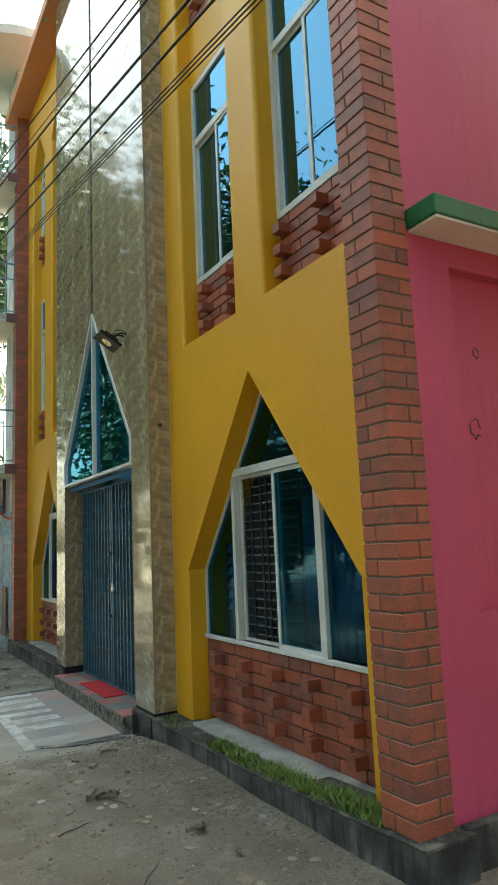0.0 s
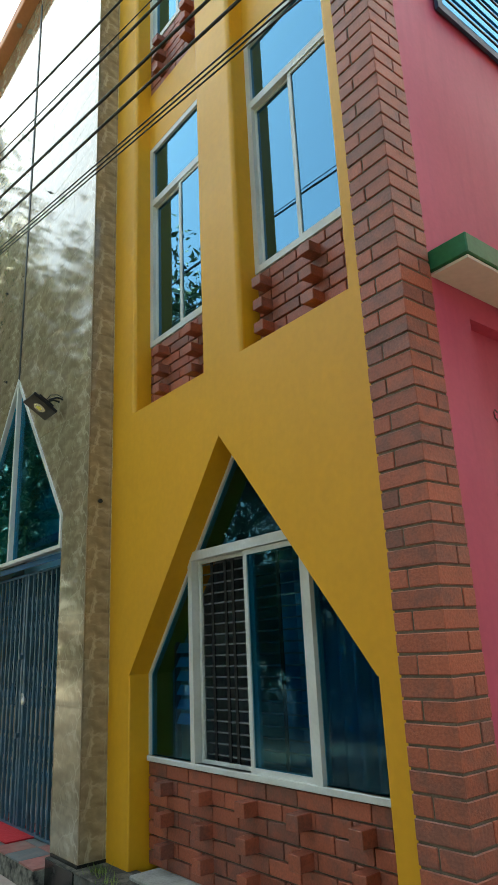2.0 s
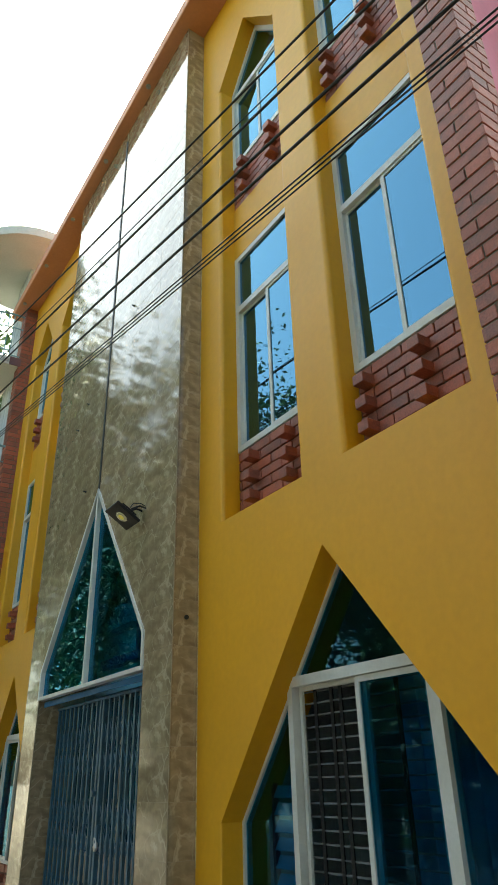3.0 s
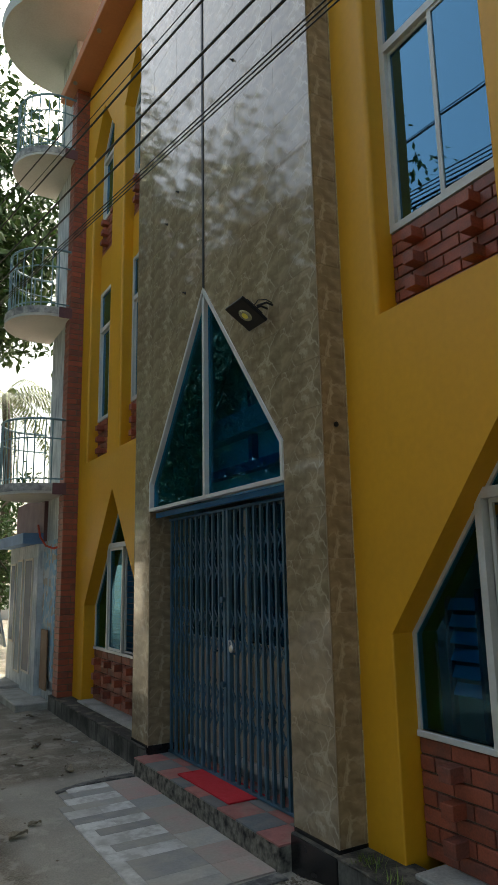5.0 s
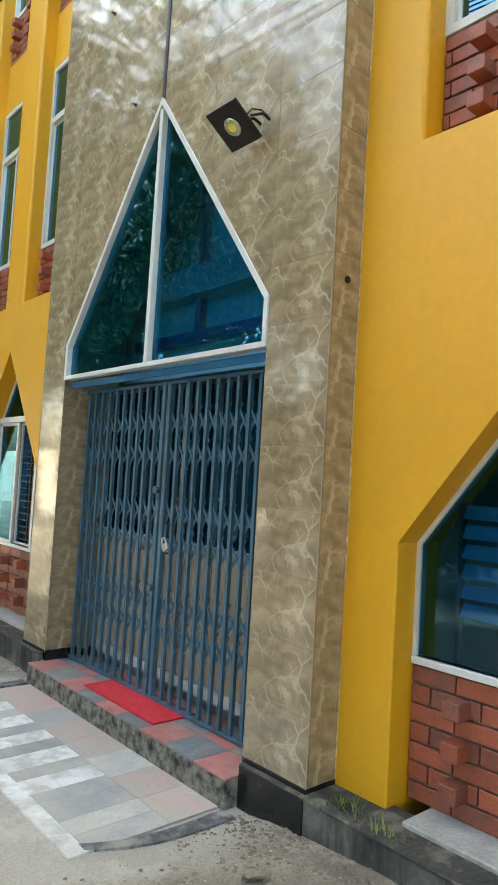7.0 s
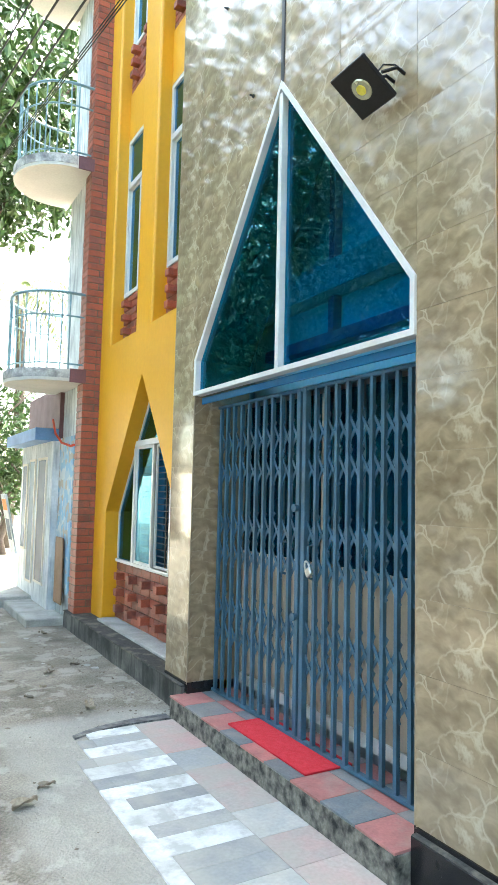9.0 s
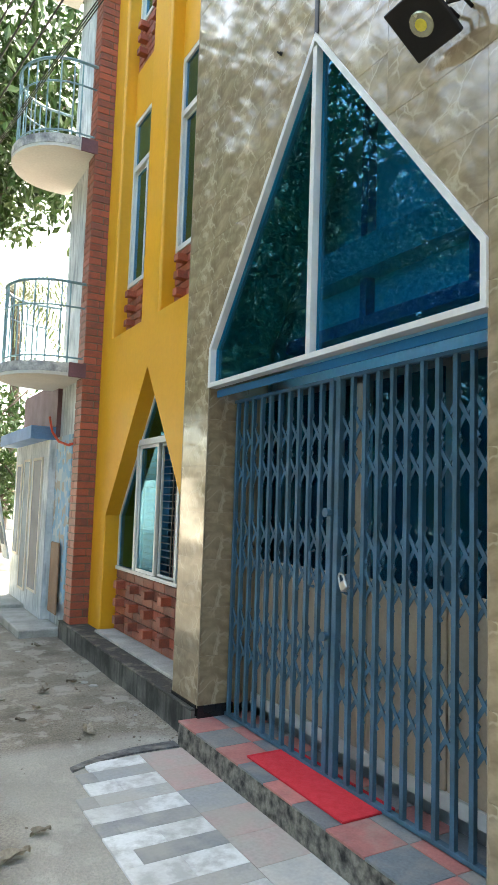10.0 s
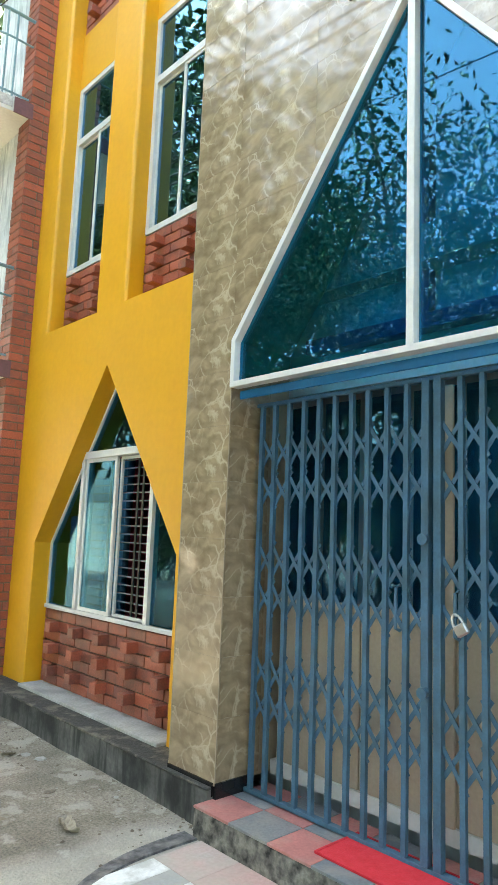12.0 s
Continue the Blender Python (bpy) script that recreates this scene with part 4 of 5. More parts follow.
def gable_window(name, b, open_side):
    """The ground-floor pointed window: fixed wings, transom, two sliding sashes, one half open before an iron grille."""
    g0, g1 = sorted((b["g0"], b["g1"]))
    c = (g0 + g1) / 2
    half = (g1 - g0) / 2
    m = half * 0.50
    zs, zt = 0.80, 1.99
    w = thing(name, "pointed white aluminium window with blue glass, one sash slid open on a grille", "window", kind="structure")
    F0, F1 = WX - 0.012, WX + 0.05
    slope = (ZA - ZN) / half
    ztm = ZA - slope * m
    bm = bmesh.new()
    ring(bm, [(g0, zs), (g1, zs), (g1, ZN), (c, ZA), (g0, ZN)], 0.02, F0 + 0.01, F1)
    part("window_frame", bm, ALU, w)
    for y in (c - m, c + m):
        bm = bmesh.new()
        bar(bm, (y, zs + 0.015), (y, min(ztm, zt) + 0.03), 0.042, F0 - 0.004, F1)
        part("mullion", bm, ALU, w)
    bm = bmesh.new()
    bar(bm, (c - m - 0.03, zt + 0.02), (c + m + 0.03, zt + 0.015), 0.054, F0 - 0.006, F1)
    part("transom", bm, ALU, w)
    bm = bmesh.new()
    box(bm, F0 - 0.008, F1, g0 + 0.005, g1 - 0.005, zs - 0.012, zs + 0.02, 0.003)
    part("window_sill", bm, ALU, w)
    # glass: wings, top light and the closed sash
    for s in (-1, 1):
        ya, yb_ = c + s * (m + 0.018), c + s * (half - 0.015)
        za = ZA - slope * (m + 0.018) - 0.025
        zb = ZA - slope * (half - 0.015) - 0.025
        bm = bmesh.new()
        prism(bm, [(ya, zs + 0.017), (yb_, zs + 0.017), (yb_, zb), (ya, za)], WX + 0.012, WX + 0.017)
        pane_part(bm, w)
    bm = bmesh.new()
    wt = (ZA - 0.025 - zt - 0.04) / slope
    prism(bm, [(c - wt, zt + 0.04), (c + wt, zt + 0.04), (c, ZA - 0.025)], WX + 0.012, WX + 0.017)
    pane_part(bm, w)
    o = open_side
    for k, (ya, yb_, dx) in enumerate(((c + o * 0.0, c - o * (m - 0.03), 0.0), (c - o * 0.03, c - o * (m - 0.06), 0.022))):
        y0, y1 = sorted((ya, yb_))
        bm = bmesh.new()
        ring(bm, [(y0, zs + 0.018), (y1, zs + 0.018), (y1, zt - 0.012), (y0, zt - 0.012)], 0.029, WX + dx - 0.002, WX + dx + 0.018)
        sash = part("sash", bm, ALU, w)
        bm = bmesh.new()
        box(bm, WX + dx + 0.006, WX + dx + 0.010, y0 + 0.027, y1 - 0.027, zs + 0.045, zt - 0.04)
        if k:
            bm.free()
            continue
        gp = part("pane", bm, GLASS_LOW, sash)
        gp.visible_shadow = False
    bm = bmesh.new()
    y0, y1 = sorted((c, c + o * (m - 0.03)))
    ring(bm, [(y0, zs + 0.018), (y1, zs + 0.018), (y1, zt - 0.012), (y0, zt - 0.012)], 0.022, WX + 0.03, WX + 0.048)
    part("open_track", bm, ALU, w)
    gr = thing("window_grille", "black iron window grille with close horizontal bars", "grille")
    for k in range(19):
        z = zs + 0.06 + k * 0.0605
        bm = bmesh.new()
        box(bm, WX + 0.075, WX + 0.083, c - m, c + m, z, z + 0.009)
        part("grille_bar", bm, GRILLE, gr)
    for y in (c + o * m * 0.38, c + o * m * 0.52, c + o * m * 0.78, c - o * m * 0.4):
        bm = bmesh.new()
        box(bm, WX + 0.070, WX + 0.078, y - 0.012, y + 0.012, zs + 0.02, zt)
        part("upright", bm, DARKMETAL, gr)
    # curtain
    bm = bmesh.new()
    n = 60
    va, vb = [], []
    for k in range(n + 1):
        y = c - o * (0.12 + (half - 0.2) * k / n)
        x = 0.50 + 0.05 * math.sin(k * 0.9) + 0.02 * math.sin(k * 2.3)
        va.append(bm.verts.new((x, y, 0.75)))
        vb.append(bm.verts.new((x + 0.02 * math.sin(k), y, 1.98)))
    for k in range(n):
        bm.faces.new((va[k], va[k + 1], vb[k + 1], vb[k]))
    ext = bmesh.ops.extrude_face_region(bm, geom=list(bm.faces))
    for v in ext["geom"]:
        if isinstance(v, bmesh.types.BMVert):
            v.co.x += 0.006
    solid("curtain", bm, CURTAIN, "blue cloth curtain hanging inside the window", "curtain", smooth=True)
    return w


gable_window("window_1", BAYS["right"], 1)
gable_window("window_2", BAYS["left"], -1)
lv = thing("louvre_shutter", "pale blue slatted shutter standing inside the window", "shutter")
for k in range(6):
    bm = bmesh.new()
    box(bm, -0.004, 0.004, -2.165, -1.975, -0.034, 0.034, 0.002)
    bm.transform(Matrix.Translation((0.47, 0, 1.03 + k * 0.086)) @ Matrix.Rotation(radians(28), 4, "Y"))
    part("slat", bm, LOUVRE, lv)
for y in (-1.965, -2.175):
    bm = bmesh.new()
    box(bm, 0.452, 0.488, y - 0.012, y + 0.012, 0.80, 1.54, 0.003)
    part("upright", bm, NAVY, lv)


def tall_window(name, c0, c1, z0, z1, pointed, open_side=0):
    """Upper-floor window in its recess: transom light over two sliding sashes, or a pointed head."""
    w = thing(name, "tall white aluminium sliding window with reflective blue glass", "window", kind="structure", group="upper windows")
    c0, c1 = sorted((c0, c1))
    cc = (c0 + c1) / 2
    F0, F1 = WX - 0.008, WX + 0.05
    if pointed:
        outl = [(c0, z0), (c1, z0), (c1, ZS), (cc, 8.07), (c0, ZS)]
    else:
        outl = [(c0, z0), (c1, z0), (c1, z1), (c0, z1)]
    bm = bmesh.new()
    ring(bm, outl, 0.045, F0, F1)
    part("window_frame", bm, ALU, w)
    zt = ZS - 0.08 if pointed else z0 + (z1 - z0) * 0.70
    bm = bmesh.new()
    bar(bm, (c0 + 0.04, zt), (c1 - 0.04, zt), 0.055, F0 - 0.003, F1)
    part("transom", bm, ALU, w)
    bm = bmesh.new()
    if pointed:
        prism(bm, [(c0 + 0.04, zt + 0.03), (c1 - 0.04, zt + 0.03), (c1 - 0.045, ZS - 0.02), (cc, 8.07 - 0.06), (c0 + 0.045, ZS - 0.02)], WX + 0.012, WX + 0.017)
    else:
        box(bm, WX + 0.012, WX + 0.017, c0 + 0.04, c1 - 0.04, zt + 0.027, z1 - 0.04)
    pane_part(bm, w, GLASS)
    for k, (y0, y1) in enumerate(((c0 + 0.035, cc + 0.02), (cc - 0.02, c1 - 0.035))):
        dx = 0.022 * k
        bm = bmesh.new()
        ring(bm, [(y0, z0 + 0.03), (y1, z0 + 0.03), (y1, zt - 0.02), (y0, zt - 0.02)], 0.03, WX + dx - 0.002, WX + dx + 0.018)
        sash = part("sash", bm, ALU, w)
        bm = bmesh.new()
        box(bm, WX + dx + 0.006, WX + dx + 0.010, y0 + 0.028, y1 - 0.028, z0 + 0.058, zt - 0.048)
        gp = part("pane", bm, GLASS, sash)
        gp.visible_shadow = False
    return w


wi = 3
for b in BAYS.values():
    for a, c in (("a0", "a1"), ("b0", "b1")):
        tall_window("window_%d" % wi, b[a], b[c], 3.635, 5.43, False)
        tall_window("window_%d" % (wi + 1), b[a], b[c], 6.50, ZS, True)
        wi += 2

# ---- floodlight ----
fl = thing("floodlight", "square black LED floodlight on a bracket arm", "floodlight")
FC = Matrix.Translation((-0.14, -0.92, 3.372)) @ Matrix.Rotation(radians(-57), 4, "Y")


def fpart(name, material, boxes, label=""):
    bm = bmesh.new()
    for x in boxes:
        box(bm, *x)
    bm.transform(FC)
    return part(name, bm, material, fl, label)


fpart("housing", DARKMETAL, [(-0.012, 0.014, -0.115, 0.115, -0.115, 0.115, 0.004)])
fpart("heat_sink", DARKMETAL, [(0.014, 0.045, -0.08 + 0.02 * i, -0.074 + 0.02 * i, -0.07, 0.07) for i in range(9)])
for r, d, m_, nm in ((0.052, -0.014, LENSMAT, "reflector"), (0.026, -0.017, YLED, "led_chip")):
    bm = bmesh.new()
    bmesh.ops.create_cone(bm, cap_ends=True, segments=24, radius1=r, radius2=r * 0.9, depth=0.006, matrix=Matrix.Translation((d, 0, 0)) @ Matrix.Rotation(radians(-90), 4, "Y"))
    bm.transform(FC)
    part(nm, bm, m_, fl)
for dy in (-0.035, 0.035):
    bm = bmesh.new()
    tube(bm, [(-0.115, -0.985 + dy, 3.40), (-0.055, -1.015 + dy, 3.425), (0.002, -1.005 + dy, 3.42)], 0.008)
    part("bracket", bm, DARKMETAL, fl)
bm = bmesh.new()
tube(bm, [(-0.115, -0.97, 3.41), (-0.09, -1.0, 3.455), (-0.04, -1.02, 3.46), (0.003, -1.03, 3.44)], 0.004, 6)
part("lead", bm, DARKMETAL, fl)

# ---- brick panels under the windows ----
COURSE = 0.0767
BL = 0.235


def brick_mesh(lx, ly, lz, material=BRICK):
    bm = bmesh.new()
    box(bm, -lx / 2, lx / 2, -ly / 2, ly / 2, -lz / 2, lz / 2, 0.003)
    return mesh_of("brick", bm, material)


bcache = {}


def brick(parent, x, y, z, lx, ly, lz):
    key = (round(lx, 3), round(ly, 3), round(lz, 3))
    if key not in bcache:
        bcache[key] = brick_mesh(*key)
    ob = piece("brick", bcache[key], parent, (x + random.uniform(-0.0015, 0.0015), y, z))
    return ob


def brick_panel(name, y0, y1, z0, z1, proud_cols, proud_rows):
    y0, y1 = sorted((y0, y1))
    bm = bmesh.new()
    box(bm, WX + 0.012, 0.518, y0, y1, z0, z1)
    pn = solid(name, bm, MORTAR, "red brick infill panel with a pattern of projecting header bricks", "brick panel", "structure")
    rows = max(1, int(round((z1 - z0) / COURSE)))
    ch = (z1 - z0) / rows
    for r in range(rows):
        z = z0 + ch * (r + 0.5)
        pos = y0 - (BL / 2 if r % 2 else 0)
        while pos < y1 - 0.02:
            a, c = max(pos, y0) + 0.004, min(pos + BL, y1) - 0.004
            if c - a > 0.02:
                brick(pn, WX + 0.012, (a + c) / 2, z, 0.03, c - a, ch - 0.010)
            pos += BL
        if r in proud_rows:
            for u in proud_cols:
                y = y0 + (y1 - y0) * u
                brick(pn, WX - 0.042, y, z, 0.100, 0.082, ch - 0.010)
    return pn


for nm, b in BAYS.items():
    brick_panel("brick_panel_ground_" + nm, b["g0"], b["g1"], 0.21, 0.785, [0.12, 0.31, 0.50, 0.69, 0.88], (1, 3, 5))
    for z0, z1 in ((3.11, 3.63), (5.98, 6.495)):
        brick_panel("brick_panel_upper_" + nm, b["a0"], b["a1"], z0, z1, [0.27, 0.75] if nm == "right" else [0.25, 0.73], (1, 3, 5))
        brick_panel("brick_panel_upper_" + nm, b["b0"], b["b1"], z0, z1, [0.38, 0.88] if nm == "right" else [0.25, 0.73], (1, 3, 5))


# ---- brick corner piers ----
def pier(name, y0, y1, xback, outer, base):
    """Quoin-bonded pier; outer is the y of the face that shows."""
    bm = bmesh.new()
    box(bm, 0.006, xback, y0 + 0.006, y1 - 0.006, base, ZT)
    pr = solid(name, bm, MORTAR, "tall corner pier of red facing bricks with dark joints", "pier", "structure")
    rows = int(round((ZT - base) / COURSE))
    ch = (ZT - base) / rows
    w = y1 - y0
    rest = bmesh.new()
    count = 0
    for r in range(rows):
        z = base + ch * (r + 0.5)
        h = ch - 0.010
        s = 1 if outer == y0 else -1
        if r % 2:
            blocks = [(0.0, 0.128, 0.0, w), (0.136, xback, 0.0, w)]
        else:
            k = 0.088
            blocks = [(0.0, xback, 0.0, w - k - 0.004), (0.0, xback, w - k + 0.004, w)]
        for bx0, bx1, a, c in blocks:
            if s > 0:
                ya, yc = y0 + a, y0 + c
            else:
                ya, yc = y1 - c, y1 - a
            if count < 296:
                brick(pr, (bx0 + bx1) / 2, (ya + yc) / 2, z, bx1 - bx0, yc - ya, h)
                count += 1
            else:
                box(rest, bx0, bx1, ya, yc, z - h / 2, z + h / 2)
    if len(rest.verts):
        ob = part("brick_run", rest, BRICKD, pr)
        ob["kind"] = "stuff"
    else:
        rest.free()


pier("pier_south", -4.422, -4.195, 0.21, -4.422, 0.25)
pier("pier_north", 4.10, 4.335, 0.195, 4.10, 0.19)

# ---- cables across the front ----
def cable(x0, dx, z0, dz, r, y0=-12.0, y1=13.0):
    bm = bmesh.new()
    tube(bm, [(x0 + dx * y, y, z0 + dz * y) for y in [y0 + (y1 - y0) * k / 30 for k in range(31)]], r, 6)
    solid("overhead_cable", bm, CABLE, "thin black overhead cable slung along the front", "cable", group="overhead cables", smooth=True)


for args in ((-1.426, -0.087, 4.576, 0.152, 0.005), (-0.823, -0.074, 5.368, 0.149, 0.009), (-0.85, -0.080, 5.40, 0.142, 0.004),
             (-0.922, -0.065, 4.814, 0.142, 0.009), (-0.799, -0.053, 4.776, 0.143, 0.009),
             (-0.619, -0.042, 4.739, 0.147, 0.005), (-0.619, -0.042, 4.772, 0.147, 0.005), (-0.619, -0.042, 4.706, 0.147, 0.005)):
    cable(*args)


# ---- neighbour with round balconies ----
nb = thing("neighbour_building", "weathered whitewashed neighbour with round balconies", "building")
bm = bmesh.new()
box(bm, 0.03, 3.0, 4.345, 5.10, 0.0, 10.0)
part("wall", bm, WHITEWASH, nb)
bm = bmesh.new()
box(bm, 0.0, 0.028, 4.38, 5.02, 0.35, 2.15)
part("patched_wall", bm, POSTERWALL, nb, "blue patched and peeling lower wall")


bm = bmesh.new()
box(bm, -0.045, -0.025, 4.52, 4.86, 0.22, 0.98, 0.01)
solid("leaning_board", bm, BOARD, "brown board leaning on the peeling neighbour wall", "board")


def balcony(zb):
    def outline(r_off):
        pts = [(0.03, 4.12 - r_off)]
        pts.append((-0.16, 4.12 - r_off))
        for k in range(25):
            a = -math.pi / 2 + math.pi * k / 24
            pts.append((-0.18 - (0.56 + r_off) * math.cos(a), 4.71 + (0.59 + r_off) * math.sin(a)))
        pts.append((0.03, 5.30 + r_off))
        return pts

    bm = bmesh.new()
    o = outline(0.0)
    lo = [bm.verts.new((x, y, zb)) for x, y in o]
    hi = [bm.verts.new((x, y, zb + 0.13)) for x, y in o]
    bm.faces.new(lo)
    bm.faces.new(list(reversed(hi)))
    for i in range(len(o)):
        j = (i + 1) % len(o)
        bm.faces.new((lo[i], lo[j], hi[j], hi[i]))
    bl = part("balcony", bm, BALC, nb, "round whitewashed balcony slab")
    bm = bmesh.new()
    ro = outline(0.006)[1:-1]
    va = [bm.verts.new((x, y, zb + 0.035)) for x, y in ro]
    vb = [bm.verts.new((x, y, zb + 0.136)) for x, y in ro]
    for i in range(len(ro) - 1):
        bm.faces.new((va[i], va[i + 1], vb[i + 1], vb[i]))
    ext = bmesh.ops.extrude_face_region(bm, geom=list(bm.faces))
    for v in ext["geom"]:
        if isinstance(v, bmesh.types.BMVert):
            v.co.x += 0.005 * (1 if v.co.x < -0.18 else 0)
            v.co.y += 0.005 * (1 if v.co.y < 4.71 else -1)
    part("rim", bm, STAINED, bl, "rain-stained rim of the slab")
    bm = bmesh.new()
    box(bm, -0.15, 0.028, 4.096, 4.112, zb - 0.01, zb + 0.14, 0.002)
    part("fascia", bm, PLUM, bl, "plum-painted end of the slab")
    rp = outline(-0.04)
    for z, r in ((zb + 1.0, 0.016), (zb + 0.74, 0.010), (zb + 0.20, 0.010)):
        bm = bmesh.new()
        tube(bm, [(x, y, z) for x, y in rp], r, 6)
        part("rail", bm, TEALRAIL, bl)
    for i in range(1, len(rp) - 1, 2):
        x, y = rp[i]
        bm = bmesh.new()
        tube(bm, [(x, y, zb + 0.12), (x, y, zb + 1.0)], 0.009, 6)
        part("baluster", bm, TEALRAIL, bl)


for zb in (2.72, 5.15, 7.58):
    balcony(zb)
bm = bmesh.new()
bmesh.ops.create_cone(bm, cap_ends=True, segments=48, radius1=1.13, radius2=1.15, depth=0.15, matrix=Matrix.Translation((0.12, 4.58, 9.87)))
part("roof_disc", bm, GREYLIME, nb, "round whitewashed roof slab with stained edge", smooth=False)

# low shop beyond
sh = thing("shop_building", "low white shop with a blue awning ledge and plum shutter above", "building")
bm = bmesh.new()
box(bm, -0.08, 2.5, 5.02, 6.9, 0.0, 2.12)
part("wall", bm, WHITEWASH, sh)
bm = bmesh.new()
box(bm, -0.02, 2.5, 5.02, 6.85, 2.12, 2.80)
part("upper_wall", bm, PLUM, sh, "plum-brown metal sheet upper wall")
bm = bmesh.new()
box(bm, -0.30, -0.02, 5.02, 6.95, 2.12, 2.27, 0.004)
part("awning", bm, BLUEAWN, sh, "blue-painted awning ledge")
for y0, y1, z0, z1, m_, nm in ((5.30, 5.72, 0.35, 1.9, NAVY, "door"), (5.95, 6.25, 0.3, 1.9, GATE, "door"), (6.45, 6.72, 0.7, 1.85, NAVY, "window")):
    bm = bmesh.new()
    box(bm, -0.095, -0.06, y0, y1, z0, z1, 0.004)
    dd = part(nm, bm, m_, sh)
    bm = bmesh.new()
    ring(bm, [(y0 - 0.03, z0 - 0.0), (y1 + 0.03, z0 - 0.0), (y1 + 0.03, z1 + 0.03), (y0 - 0.03, z1 + 0.03)], 0.03, -0.099, -0.081)
    part("frame", bm, CREAM, dd)
for y0, y1, x0, z in ((4.45, 5.9, -0.42, 0.10), (5.9, 7.2, -0.55, 0.14)):
    bm = bmesh.new()
    box(bm, x0, 0.02, y0, y1, -0.1, z, 0.01)
    solid("front_slab", bm, CONCRETE, "grey concrete slab at the shop front", "slab", group="shop front slabs")


# ---- trees ----
def leaves(name, centres, per, size, material, parent, spread, seed, droop=0.3, aspect=0.42):
    """Many bent pointed leaves scattered round cluster centres."""
    rg = np.random.RandomState(seed)
    vs, fs = [], []
    for (cx, cy, cz) in centres:
        for _ in range(per):
            p = np.array((cx, cy, cz)) + rg.normal(0, spread, 3) * np.array((1, 1, 0.75))
            d = rg.normal(0, 1, 3)
            d[2] -= droop * 2
            d /= np.linalg.norm(d)
            s = np.cross(d, rg.normal(0, 1, 3))
            s /= np.linalg.norm(s)
            n = np.cross(d, s)
            L = size * rg.uniform(0.6, 1.25)
            W = L * aspect
            i = len(vs)
            vs += [tuple(p), tuple(p + d * L * 0.45 + s * W / 2 + n * L * 0.06), tuple(p + d * L), tuple(p + d * L * 0.45 - s * W / 2 + n * L * 0.06)]
            fs += [(i, i + 1, i + 2), (i, i + 2, i + 3)]
    me = bpy.data.meshes.new(name)
    me.from_pydata(vs, [], fs)
    me.materials.append(material)
    ob = new(name, me)
    ob.parent = parent
    return ob


def tree(x, y, height, crown_r, seed, label, n_limbs=9, clusters=140, per=26, size=0.2, trunk_r=0.16, low=0.35, droop=0.3):
    rg = random.Random(seed)
    t = thing("tree", label, "tree")
    bm = bmesh.new()
    top = Vector((x + rg.uniform(-0.4, 0.4), y + rg.uniform(-0.4, 0.4), height * 0.62))
    base = Vector((x, y, -0.1))
    pts = [base.lerp(top, k / 6) + Vector((rg.uniform(-0.08, 0.08), rg.uniform(-0.08, 0.08), 0)) * k for k in range(7)]
    tube(bm, pts, [trunk_r * (1.25 - 0.75 * k / 6) for k in range(7)], 10)
    part("trunk", bm, BARK, t, smooth=True)
    cen = []
    for i in range(n_limbs):
        a = 2 * math.pi * i / n_limbs + rg.uniform(-0.3, 0.3)
        s = pts[rg.randint(3, 6)]
        rr = crown_r * rg.uniform(0.55, 1.0)
        e = Vector((x + rr * math.cos(a), y + rr * math.sin(a), height * rg.uniform(low + 0.1, 0.97)))
        mid = s.lerp(e, 0.5) + Vector((0, 0, 0.3))
        bm = bmesh.new()
        tube(bm, [s, s.lerp(mid, 0.6), mid, e], [trunk_r * 0.5, trunk_r * 0.38, trunk_r * 0.26, 0.02], 6)
        part("limb", bm, BARK, t, smooth=True)
        for k in range(clusters // n_limbs):
            u = rg.uniform(0.35, 1.1)
            p = s.lerp(e, u)
            cen.append((p.x + rg.gauss(0, crown_r * 0.2), p.y + rg.gauss(0, crown_r * 0.2), max(height * low, p.z + rg.gauss(0, height * 0.07))))
    leaves("crown", cen, per, size, LEAF, t, crown_r * 0.11, seed, droop)
    return t


